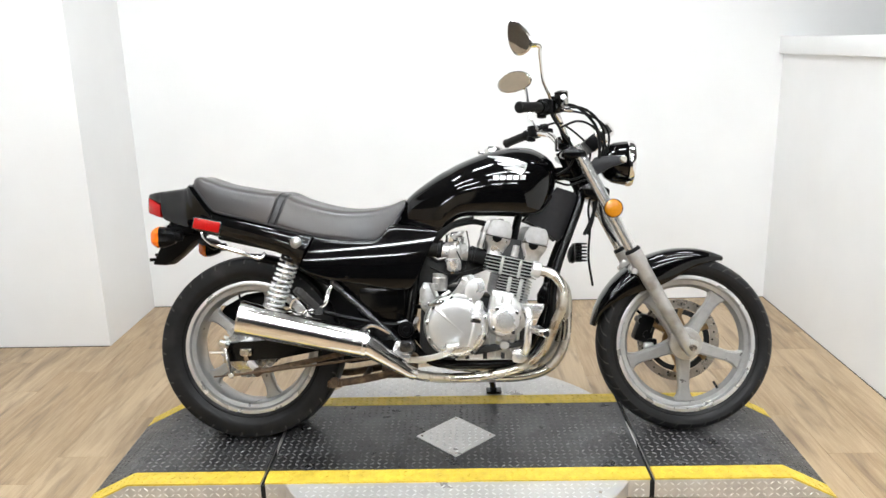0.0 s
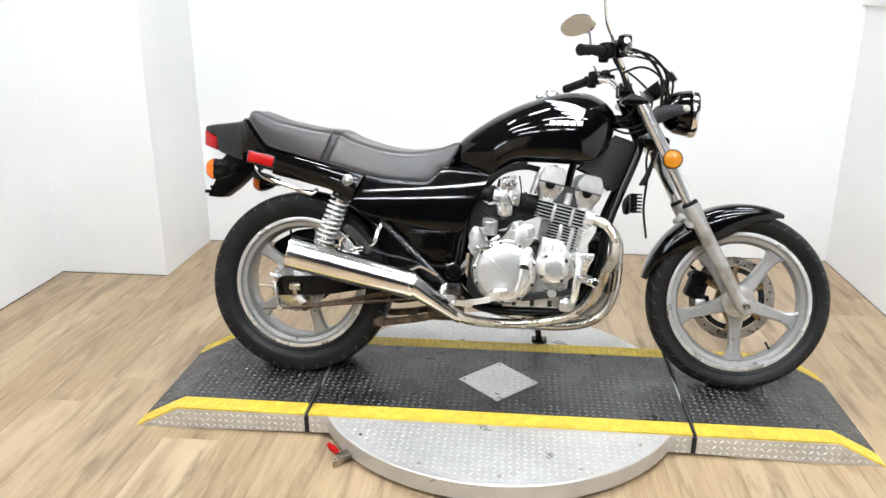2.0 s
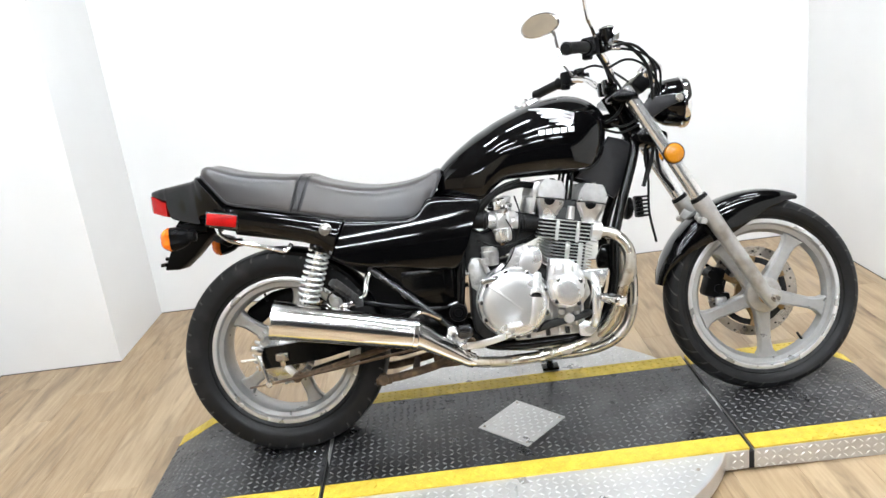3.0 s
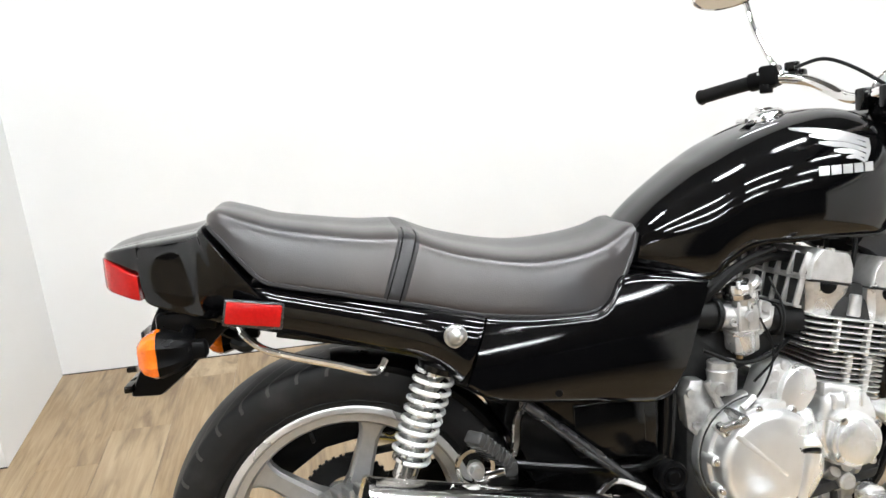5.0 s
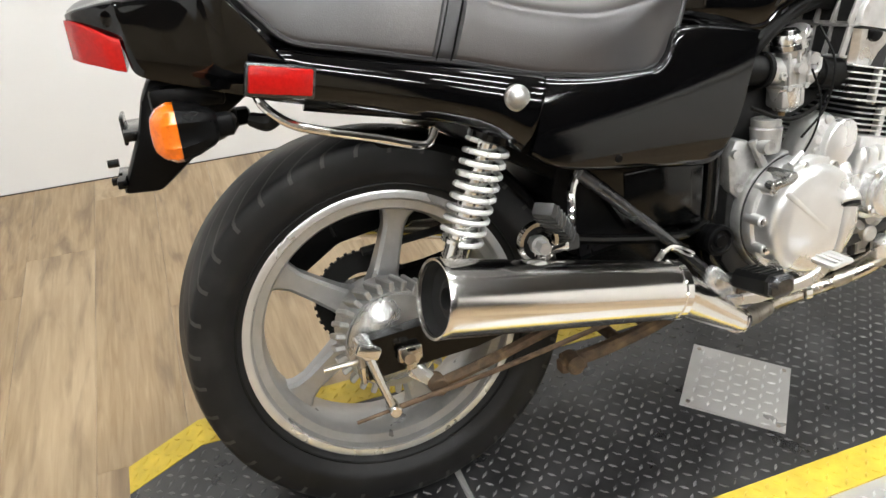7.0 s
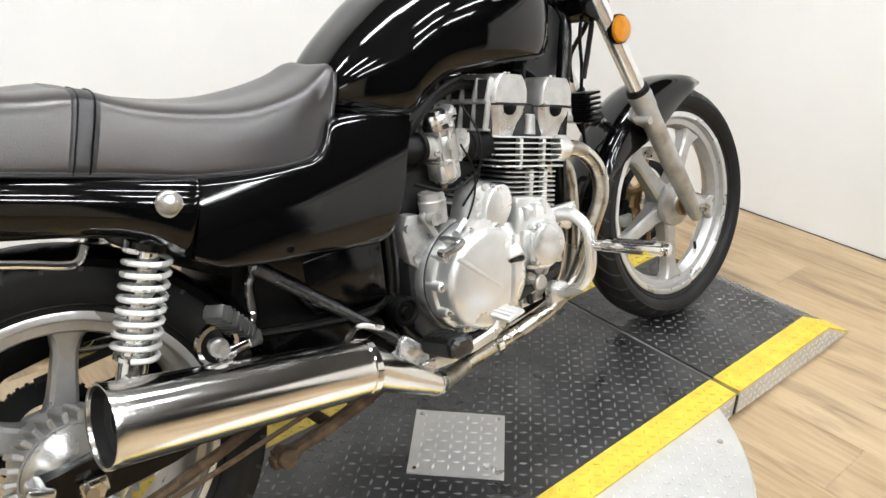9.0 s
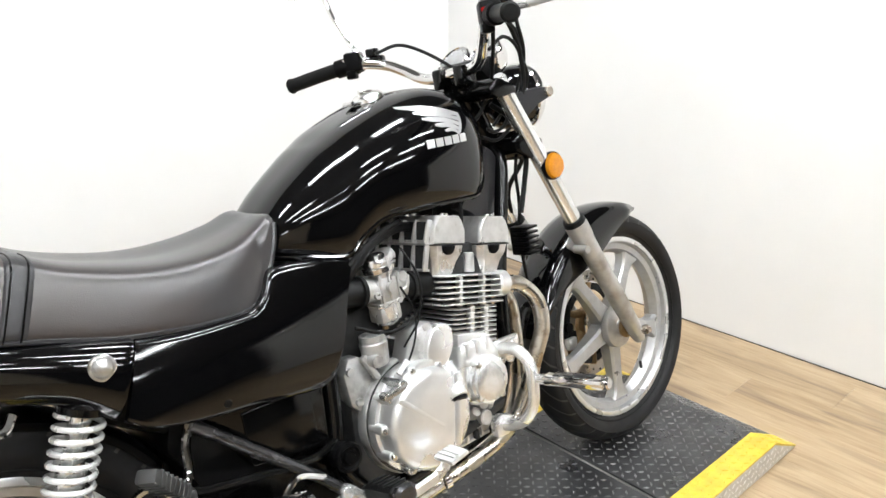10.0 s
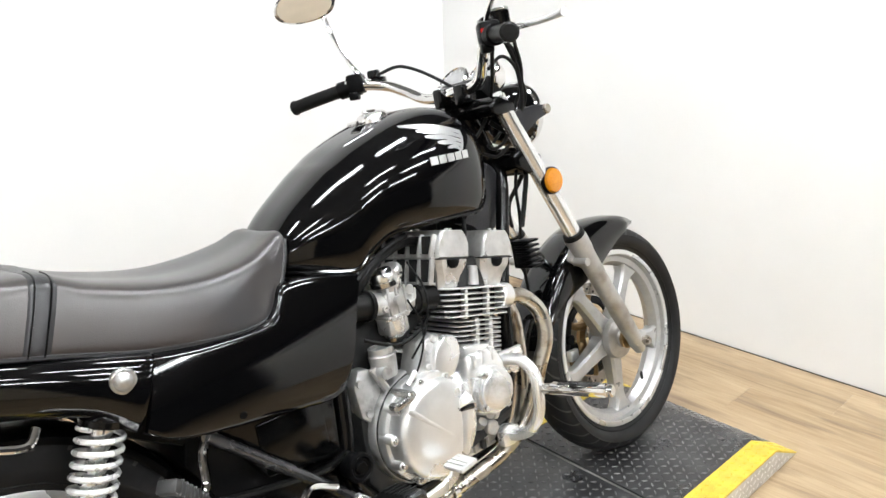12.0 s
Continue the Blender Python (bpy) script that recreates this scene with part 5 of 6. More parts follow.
clutch = clutch_cover()
part("cover_slash", [prism([(0.026, 0.478), (0.048, 0.466), (0.052, 0.432), (0.020, 0.332), (-0.004, 0.326), (0.006, 0.360)], -0.2165, -0.165, 0.006)], CASTING, engine)
part("oil_boss", [rod((0.042, -0.176, 0.482), (0.0300, -0.2165, 0.424), 0.0150, 0.0175, 24, 0.003)], CASTING, engine, "slanted round boss on the clutch cover")
part("oil_sight", [rod((0.0301, -0.2161, 0.4246), (0.0291, -0.2195, 0.4190), 0.0150, seg=24)], PLASTIC, engine, "dark oil sight plug")
part("cover_ridge", [moved(box((0, 0, 0), (0.125, 0.004, 0.010), 0.002), Matrix.Translation((-0.060, -0.2125, 0.425)) @ Matrix.Rotation(0.75, 4, "Y"))], CASTING, engine)
ignition = round_cover("ignition_cover", 0.127, 0.421, 0.048, -0.145, -0.214, "small round silver ignition cover", 0.004, bolts=4, start=0.6)
starter = part("starter_cover", prism([(0.028 + 0.034 * math.cos(radians(a)) + 0.010 * math.sin(radians(a)), 0.522 + 0.042 * math.sin(radians(a))) for a in range(0, 360, 12)], -0.190, -0.11, 0.010, 3), CASTING, engine, "silver starter clutch cover", angle=50)
each("starter_scallop", [rod((px, -0.178, pz), (px, -0.13, pz), 0.0085, seg=12, round_edge=0.002) for px, pz in ((-0.007, 0.552), (-0.010, 0.533), (-0.010, 0.513), (0.002, 0.494), (0.012, 0.564))], HEAD, starter)
part("crank_face", prism([(0.082, 0.505), (0.166, 0.500), (0.184, 0.462), (0.184, 0.43), (0.172, 0.392), (0.140, 0.366), (0.100, 0.368), (0.074, 0.392), (0.066, 0.43), (0.074, 0.47)], -0.186, -0.12, 0.014, 3), CASTING, engine, "silver crankcase end", angle=50)
part("cylinder_base", [moved(box((0.018, 0, 0.008), (0.120, 0.318, 0.022), 0.005), ENG), prism([(0.086, 0.525), (0.160, 0.508), (0.166, 0.475), (0.080, 0.480)], -0.176, -0.12, 0.008)], CASTING, engine, "silver cylinder base flange")
part("lower_crankcase", [prism([(-0.060, 0.300), (-0.020, 0.280), (0.160, 0.280), (0.176, 0.300), (0.182, 0.420), (0.060, 0.420), (-0.060, 0.400)], -0.136, -0.02, 0.008), box((0.115, -0.134, 0.316), (0.110, 0.012, 0.008), 0.003), box((0.060, -0.132, 0.284), (0.200, 0.014, 0.008), 0.003)], HEAD, engine, "dull silver lower crankcase")
each("lower_case_rib", [box((px, -0.138, 0.345), (0.007, 0.018, 0.075), 0.003) for px in (0.076, 0.100, 0.150, 0.168)] + [box((px, -0.137, 0.298), (0.006, 0.014, 0.028), 0.002) for px in (0.070, 0.095, 0.135)], HEAD, engine)
part("case_plug", [rod((0.124, -0.130, 0.320), (0.124, -0.150, 0.320), 0.015, 0.014, 20, 0.003), rod((0.124, -0.149, 0.320), (0.124, -0.153, 0.320), 0.007, seg=6)], HEAD, engine)
each("case_rib", [prism([(px, 0.505), (px + 0.010, 0.503), (px + 0.006, 0.475), (px - 0.002, 0.476)], -0.190, -0.16, 0.003) for px in (0.092, 0.118, 0.146)], CASTING, engine)
part("starter_lug", [prism([(-0.05, 0.500), (-0.02, 0.565), (0.02, 0.575), (0.05, 0.54), (0.05, 0.50)], -0.175, -0.12, 0.008)], HEAD, engine)
part("crank_lug", [prism([(0.085, 0.470), (0.10, 0.492), (0.185, 0.475), (0.20, 0.40), (0.165, 0.365), (0.10, 0.375), (0.075, 0.45)], -0.165, -0.13, 0.006),
                   rod((0.13, -0.17, 0.365), (0.13, -0.13, 0.365), 0.014, seg=12), rod((0.105, -0.17, 0.355), (0.105, -0.12, 0.31), 0.010, seg=10), rod((0.15, -0.165, 0.36), (0.155, -0.12, 0.30), 0.010, seg=10),
                   rod((0.125, -0.178, 0.335), (0.125, -0.12, 0.335), 0.016, seg=16, round_edge=0.003)], HEAD, engine)
part("rear_case", [prism([(-0.160, 0.520), (-0.145, 0.548), (-0.120, 0.545), (-0.098, 0.515), (-0.11, 0.47), (-0.135, 0.44), (-0.155, 0.46)], -0.135, -0.10, 0.004), rod((-0.148, -0.142, 0.525), (-0.148, -0.12, 0.525), 0.008, seg=8), rod((-0.140, -0.142, 0.465), (-0.140, -0.12, 0.465), 0.008, seg=8), lathe([(0.020, 0.0), (0.025, 0.001), (0.025, 0.012), (0.020, 0.013)], (-0.088, -0.140, 0.566), (0, 0, 1), 20), rod((-0.088, -0.140, 0.566), (-0.088, -0.140, 0.574), 0.019, 0.017, 18), rod((-0.118, -0.142, 0.545), (-0.100, -0.150, 0.50), 0.008, seg=8), rod((-0.088, -0.140, 0.520), (-0.088, -0.140, 0.566), 0.024, 0.027, 20, 0.003),
                   rod((-0.105, -0.17, 0.535), (-0.105, -0.14, 0.535), 0.012, seg=12)], CASE, engine)
# Coloured dark for the shade under the crank.
part("oil_pan", [prism([(0.02, 0.30), (0.19, 0.33), (0.20, 0.35), (0.05, 0.33)], -0.165, -0.12, 0.006)] + [rod((x, -0.14, 0.285), (x, -0.14, 0.305), 0.007, seg=8) for x in (-0.06, 0.0, 0.06, 0.12)], CORE, engine, "oil pan edge, coloured dark for the shade below the crank")
part("starter_motor", [rod((-0.06, -0.09, 0.575), (-0.06, 0.12, 0.575), 0.03, seg=24, round_edge=0.004)], PLASTIC, engine)


# -- carburettors
def carburettor(y):
    c = part("carburettor", [rod((-0.030, y, 0.700), (-0.036, y, 0.712), 0.032, seg=20, round_edge=0.004), rod((-0.030, y, 0.702), (-0.033, y, 0.672), 0.029, 0.022, 20), box((-0.036, y, 0.648), (0.052, 0.046, 0.052), 0.008),
                             rod((-0.080, y, 0.656), (0.012, y, 0.640), 0.022, seg=20), box((-0.040, y, 0.606), (0.050, 0.044, 0.036), 0.008), rod((-0.04, y, 0.585), (-0.04, y, 0.60), 0.012, seg=12),
                             rod((-0.036, y - 0.034, 0.655), (-0.036, y + 0.02, 0.655), 0.010, seg=12), rod((-0.005, y - 0.028, 0.668), (-0.005, y + 0.02, 0.668), 0.010, seg=12), rod((-0.055, y - 0.028, 0.625), (-0.055, y, 0.625), 0.005, seg=8), rod((-0.02, y - 0.028, 0.625), (-0.02, y, 0.625), 0.005, seg=8),
                             box((-0.040, y, 0.626), (0.058, 0.052, 0.005), 0.001), rod((-0.036, y - 0.030, 0.692), (-0.036, y - 0.030, 0.715), 0.004, seg=8), rod((-0.012, y - 0.020, 0.705), (-0.012, y - 0.020, 0.716), 0.0035, seg=8), rod((-0.052, y - 0.020, 0.705), (-0.052, y - 0.020, 0.716), 0.0035, seg=8), rod((-0.066, y - 0.026, 0.646), (-0.066, y, 0.646), 0.007, seg=10), tube([(-0.018, y - 0.026, 0.640), (0.000, y - 0.030, 0.648), (0.006, y - 0.028, 0.668)], 0.003, 6, 10), rod((-0.04, y - 0.024, 0.600), (-0.04, y - 0.016, 0.600), 0.006, seg=8)], HEAD, bike, "dull silver carburettor")
    part("carburettor_top", lathe([(0, 0.034), (0.014, 0.034), (0.019, 0.030), (0.026, 0.028), (0.029, 0.022), (0.029, 0.013), (0.0325, 0.012), (0.0325, 0.003), (0.027, 0.0)], (-0.036, y, 0.684), (-0.12, 0, 1), 28), POLISHED, c, "bright round carburettor top")
    part("float_bowl", lathe([(0, -0.046), (0.012, -0.046), (0.021, -0.040), (0.0255, -0.028), (0.027, -0.006), (0.029, -0.004), (0.029, 0.0), (0.0, 0.002)], (-0.042, y, 0.626), (-0.12, 0, 1), 24), CASTING, c, "silver float bowl")
    each("carburettor_rib", [box((-0.036 + dx, y - 0.0245, 0.655), (0.005, 0.006, 0.052), 0.0015) for dx in (-0.020, 0.0, 0.020)], HEAD, c)
    part("drain_screw", rod((-0.046, y, 0.574), (-0.045, y, 0.582), 0.006, seg=10), BRONZE, c, "brass drain screw")
    part("intake_boot", [rod((0.008, y, 0.640), (0.080, y, 0.628), 0.024, 0.026, 20), lathe([(0.025, 0), (0.029, 0.001), (0.029, 0.009), (0.025, 0.010)], (0.02, y, 0.638), (1, 0, -0.17), 20)], BOOT, c, "black rubber intake boot")
    part("airbox_boot", [rod((-0.078, y, 0.656), (-0.132, y * 0.86, 0.662), 0.025, 0.026, 20), lathe([(0.026, 0), (0.030, 0.001), (0.030, 0.009), (0.026, 0.010)], (-0.095, y, 0.659), (1, 0, -0.17), 20)], BOOT, c, "black rubber airbox boot")


for y in (-0.128, -0.044, 0.044, 0.128):
    carburettor(y)
# Filler block, added so the space behind the carburettors looks dark.
part("carburettor_backing", [prism([(-0.165, 0.500), (-0.03, 0.545), (0.07, 0.585), (0.07, 0.66), (-0.10, 0.615), (-0.165, 0.66)], -0.098, 0.098, 0.006)], CORE, bike, "added dark block that fills the space behind the carburettors")
part("airbox", [box((-0.185, 0, 0.655), (0.11, 0.19, 0.13), 0.02)], PLASTIC, bike, "black airbox")
each("throttle_cable", [tube([(-0.03, -0.175, 0.655), (-0.01, -0.178, 0.60), (-0.03, -0.182, 0.54), (-0.09, -0.185, 0.475), (-0.095, -0.18, 0.455)], 0.0020, 6, 40), tube([(0.005, -0.15, 0.72), (0.012, -0.18, 0.66), (-0.005, -0.182, 0.59), (-0.05, -0.18, 0.545)], 0.0023, 6, 40),
                        tube([(-0.12, -0.14, 0.60), (-0.06, -0.16, 0.575), (0.01, -0.15, 0.585), (0.06, -0.12, 0.60)], 0.004, 6, 30)], BOOT, bike, "black control cable")
each("breather_hose", [tube([(0.07, -0.10, 0.745), (0.02, -0.12, 0.752), (-0.05, -0.13, 0.735), (-0.10, -0.12, 0.69), (-0.12, -0.10, 0.65)], 0.010, 10, 40), tube([(-0.10, -0.125, 0.71), (-0.03, -0.135, 0.752), (0.03, -0.13, 0.766)], 0.006, 8, 24)], BOOT, bike, "black rubber hose")
part("clutch_lever_arm", [rod((-0.085, -0.206, 0.486), (-0.085, -0.15, 0.486), 0.011, seg=14, round_edge=0.002), box((-0.102, -0.201, 0.482), (0.048, 0.012, 0.014), 0.003, Matrix.Rotation(-0.15, 3, "Y")), rod((-0.123, -0.206, 0.479), (-0.123, -0.188, 0.479), 0.008, seg=10, round_edge=0.001)], SATIN, engine, "clutch release arm")
part("cable_bracket", [prism([(-0.075, 0.500), (-0.03, 0.512), (0.0, 0.506), (0.0, 0.496), (-0.05, 0.494), (-0.078, 0.488)], -0.195, -0.165, 0.003), rod((-0.080, -0.19, 0.505), (-0.055, -0.188, 0.522), 0.006, seg=10)], CASTING, engine)

# -- foot controls and guard bar
def flat_bar(points, wide, thick):
    """A flat bar with softened edges that follows the points; its wide side stands upright."""
    c = ((-0.5, -0.35), (-0.3, -0.5), (0.3, -0.5), (0.5, -0.35), (0.5, 0.35), (0.3, 0.5), (-0.3, 0.5), (-0.5, 0.35))
    rings = []
    for k, p in enumerate(points):
        d = (Vector(points[min(k + 1, len(points) - 1)]) - Vector(points[max(k - 1, 0)])).normalized()
        side = d.cross(Vector((0, 0, 1))).normalized()
        up = side.cross(d)
        rings.append([tuple(Vector(p) + side * a * thick + up * b * wide) for a, b in c])
    return skin(rings)


pedal = part("brake_pedal", [flat_bar([(-0.215, -0.205, 0.296), (-0.165, -0.222, 0.298), (-0.115, -0.238, 0.308), (-0.080, -0.246, 0.317), (-0.062, -0.250, 0.328), (-0.053, -0.252, 0.342)], 0.019, 0.010)], CASTING, bike, "bright brake pedal")
part("pedal_pad", [box((-0.047, -0.258, 0.349), (0.044, 0.052, 0.009), 0.004, Matrix.Rotation(-0.15, 3, "Y"))] + [box((-0.047 + dx, -0.258, 0.3545), (0.004, 0.044, 0.003), 0.001, Matrix.Rotation(-0.15, 3, "Y")) for dx in (-0.012, 0.0, 0.012)], CASTING, pedal)
hang = part("footrest_hanger", [prism([(-0.251, 0.328), (-0.242, 0.354), (-0.229, 0.360), (-0.2166, 0.350), (-0.1815, 0.314), (-0.158, 0.300), (-0.136, 0.294), (-0.138, 0.280), (-0.169, 0.281), (-0.199, 0.290), (-0.237, 0.313)], -0.197, -0.182, 0.004)], CASTING, bike, "silver foot-rest hanger")
part("hanger_bolt", rod((-0.226, -0.2005, 0.331), (-0.226, -0.19, 0.331), 0.0085, seg=6), SATIN, hang)
part("rust_patch", rod((-0.178, -0.1995, 0.303), (-0.178, -0.185, 0.303), 0.013, 0.015, 14, 0.003), RUST, hang, "rusty foot-rest pivot")
part("rider_footrest", [rod((-0.190, -0.180, 0.322), (-0.192, -0.222, 0.336), 0.012, seg=12), skin([[(-0.194 + a * w, y, 0.340 + (-0.215 - y) * 0.16 + b * h) for a, b in ((-1, -0.6), (-0.6, -1), (0.6, -1), (1, -0.6), (1, 0.6), (0.6, 1), (-0.6, 1), (-1, 0.6))] for y, w, h in ((-0.214, 0.015, 0.013), (-0.219, 0.022, 0.018), (-0.294, 0.023, 0.019), (-0.299, 0.018, 0.016))])]
     + [box((-0.194, y, 0.3595 + (-0.215 - y) * 0.16), (0.036, 0.004, 0.003), 0.001) for y in (-0.232, -0.246, -0.260, -0.274, -0.288)], BOOT, hang, "black rubber rider foot rest")
part("footrest_cap", skin([[(-0.194 + a * w, y, 0.340 + (-0.215 - y) * 0.16 + b * h) for a, b in ((-1, -0.6), (-0.6, -1), (0.6, -1), (1, -0.6), (1, 0.6), (0.6, 1), (-0.6, 1), (-1, 0.6))] for y, w, h in ((-0.298, 0.016, 0.014), (-0.300, 0.021, 0.018), (-0.309, 0.021, 0.018), (-0.314, 0.014, 0.012))]), STEEL, hang, "worn grey metal end of the foot rest")
guard = part("guard_bar", [tube([(0.196, -0.160, 0.455), (0.200, -0.190, 0.460), (0.202, -0.218, 0.456), (0.204, -0.240, 0.432), (0.200, -0.247, 0.400), (0.196, -0.243, 0.350), (0.189, -0.222, 0.315), (0.182, -0.188, 0.298), (0.176, -0.150, 0.294)], 0.0125, 16, 60), prism([(0.185, 0.474), (0.262, 0.470), (0.258, 0.452), (0.238, 0.415), (0.222, 0.418), (0.196, 0.445)], -0.166, -0.152, 0.004), prism([(0.150, 0.312), (0.172, 0.322), (0.200, 0.312), (0.206, 0.292), (0.185, 0.272), (0.152, 0.276)], -0.172, -0.152, 0.005),
                           rod((0.195, -0.180, 0.298), (0.195, -0.15, 0.298), 0.009, seg=6), rod((0.245, -0.172, 0.458), (0.245, -0.145, 0.458), 0.008, seg=6)], CASTING, bike, "small bright engine guard bar")
hw = part("highway_peg", [tube([(0.202, -0.240, 0.400), (0.212, -0.285, 0.402)], 0.011, 12, 4), box((0.225, -0.336, 0.403), (0.036, 0.130, 0.020), 0.005, Matrix.Rotation(0.2, 3, "Z")), rod((0.2365, -0.390, 0.403), (0.240, -0.407, 0.403), 0.013, seg=14, round_edge=0.003)], CHROME, bike, "chrome highway peg with a rubber pad")
part("peg_pad", box((0.2255, -0.335, 0.4085), (0.024, 0.090, 0.014), 0.004, Matrix.Rotation(0.2, 3, "Z")), STEEL, hw, "worn grey pad")
part("side_stand", [tube([(0.06, 0.12, 0.27), (0.085, 0.20, 0.19), (0.105, 0.31, 0.085)], 0.0125, 12), box((0.106, 0.320, 0.0805), (0.06, 0.045, 0.010), 0.003, Matrix.Rotation(radians(13.5), 3, "X"))], FRAME, bike, "black side stand, folded out")

# -- fork and steering
FA, FB, FC = Vector((0.385, 0, 1.000)), Vector((0.575, 0, 0.640)), Vector((0.762, 0, 0.300))
for s in (-1, 1):
    y = Vector((0, s * 0.098, 0))
    down = (FB - FA).normalized()
    leg = part("fork_leg", [rod(FA + y, FB + y + down * 0.05, 0.0205, seg=24), rod(FA + y - down * 0.006, FA + y - down * 0.001, 0.017, seg=20)], FORK_CHROME, bike, "chrome fork tube")
    low_way = (FC - FB).normalized()
    part("fork_lower", [lathe([(0.021, -0.002), (0.027, 0.0), (0.0285, 0.010), (0.0275, 0.045), (0.0250, 0.060), (0.0235, 0.20), (0.0235, 0.27), (0.022, 0.33), (0.019, (FC - FB).length + 0.005), (0.015, (FC - FB).length + 0.022), (0, (FC - FB).length + 0.024)], FB + y, low_way, 28),
                        box(FC + y + Vector((0.004, 0, 0.012)), (0.042, 0.034, 0.050), 0.010, Matrix.Rotation(0.5, 3, "Y")), box(FB + y + low_way * 0.075 + Vector((-0.012, -s * 0.020, 0.0)), (0.075, 0.016, 0.034), 0.006, Matrix.Rotation(0.55, 3, "Y")), rod(FB + y + low_way * 0.07 + Vector((-0.035, s * 0.03, -0.005)), FB + y + low_way * 0.07 + Vector((-0.035, -s * 0.01, -0.005)), 0.010, seg=14)], FORKPAINT, leg, "silver-grey fork lower")
    part("dust_seal", lathe([(0.021, -0.012), (0.026, -0.010), (0.028, 0.001), (0.021, 0.003)], FB + y, low_way, 24), BOOT, leg)
    mark = part("fork_reflector", lathe([(0, 0.012), (0.020, 0.0115), (0.027, 0.009), (0.0305, 0.002), (0.0305, -0.006), (0, -0.006)], (0.507, s * 0.116, 0.789), (0, s, 0), 32), REFLECTOR, leg, "round amber side reflector")
    part("reflector_rim", lathe([(0.0295, 0.001), (0.0315, 0.0035), (0.033, 0.0), (0.033, -0.008), (0.029, -0.008)], (0.507, s * 0.116, 0.789), (0, s, 0), 32), PLASTIC, leg)
    part("reflector_bracket", box((0.503, s * 0.108, 0.800), (0.022, 0.012, 0.022), 0.003), PLASTIC, leg)
part("lower_yoke", [prism([(0.40, 0.865), (0.44, 0.885), (0.50, 0.855), (0.495, 0.815), (0.45, 0.815), (0.41, 0.835)], -0.104, 0.104, 0.008)], FRAME, bike, "black lower fork yoke")
part("upper_yoke", [prism([(0.335, 0.985), (0.365, 1.005), (0.415, 0.985), (0.420, 0.965), (0.36, 0.960), (0.34, 0.97)], -0.120, 0.120, 0.006), rod((0.362, 0, 0.99), (0.358, 0, 1.012), 0.020, seg=6)], FRAME, bike, "black upper fork yoke")
def neck_cover(side):
    """A panel that runs in from the tank's front to the steering head."""
    out = [(0.205, -0.112, 0.752), (0.318, -0.096, 0.866), (0.372, -0.058, 0.852), (0.418, -0.030, 0.824), (0.396, -0.034, 0.752), (0.352, -0.052, 0.706), (0.320, -0.070, 0.674), (0.292, -0.084, 0.698), (0.236, -0.104, 0.738)]
    rows = [[(x, -side * (y + d), z + (0.76 - z) * k) for x, y, z in out] for d, k in ((0.030, 0.03), (0.004, 0.0), (0.0, 0.02), (-0.003, 0.08))]
    return skin(rows)


each("neck_cover", [neck_cover(s) for s in (-1, 1)], NECK, bike, "dark grey plastic neck cover")
regulator = part("regulator", box((0.388, -0.090, 0.640), (0.022, 0.040, 0.066), 0.004), PLASTIC, bike, "black finned regulator")
each("regulator_fin", [box((0.394, -0.104, 0.612 + 0.0115 * k), (0.036, 0.046, 0.0055), 0.001) for k in range(6)], PLASTIC, regulator)
part("horn", [lathe([(0, 0.012), (0.03, 0.010), (0.038, 0.0), (0.036, -0.012), (0.015, -0.022), (0, -0.024)], (0.40, 0.09, 0.63), (1, 0, -0.2), 28)], PLASTIC, bike, "round black horn")
lamp = part("headlamp", lathe([(0, -0.085), (0.030, -0.080), (0.056, -0.062), (0.072, -0.035), (0.078, 0.0), (0.079, 0.016), (0.074, 0.018)], (0.570, 0.040, 0.954), (1, 0, -0.06), 48), BLACK, bike, "black headlamp bucket with a chrome rim", angle=50)
part("headlamp_rim", lathe([(0.079, 0.010), (0.0835, 0.014), (0.0845, 0.026), (0.081, 0.034), (0.074, 0.036), (0.071, 0.030)], (0.570, 0.040, 0.954), (1, 0, -0.06), 48), CHROME, lamp, "chrome rim")
part("headlamp_glass", lathe([(0, 0.046), (0.04, 0.043), (0.062, 0.037), (0.074, 0.030)], (0.570, 0.040, 0.954), (1, 0, -0.06), 48), LENS, lamp, "clear ribbed glass")
each("headlamp_bracket", [prism([(0.425, 0.935), (0.45, 0.965), (0.51, 0.970), (0.555, 0.966), (0.560, 0.946), (0.51, 0.932), (0.46, 0.905)], s * 0.098, s * 0.086, 0.004) for s in (-1, 1)], NECK, lamp, "dark grey bracket ear")
each("headlamp_bolt", [rod((0.546, s * 0.106, 0.956), (0.546, s * 0.094, 0.956), 0.012, seg=12, round_edge=0.002) for s in (-1, 1)], DISC, lamp)
bar_r = [(0.350, 0, 1.030), (0.352, -0.05, 1.031), (0.345, -0.095, 1.045), (0.325, -0.135, 1.085), (0.300, -0.170, 1.112), (0.270, -0.215, 1.117), (0.225, -0.290, 1.111), (0.172, -0.358, 1.101)]
bar_l = [(0.350, 0, 1.026), (0.354, 0.06, 1.026), (0.352, 0.110, 1.034), (0.343, 0.160, 1.060), (0.325, 0.205, 1.082), (0.280, 0.255, 1.094), (0.230, 0.322, 1.086), (0.177, 0.400, 1.072)]
bars = part("handlebar", [tube(bar_r[::-1] + bar_l[1:], 0.0125, 14, 120)], CHROME, bike, "chrome swept-back handlebar")
each("bar_clamp", [box((0.352, s * 0.035, 1.022), (0.045, 0.03, 0.045), 0.006) for s in (-1, 1)], FRAME, bars, "black handlebar clamp")


def along(line, a, b, r, seg=16):
    """A sleeve round the bar between two shares of its length."""
    fine = curve_through(line, 101)
    return tube([fine[int(100 * (a + (b - a) * k / 6))] for k in range(7)], r, seg, 14)


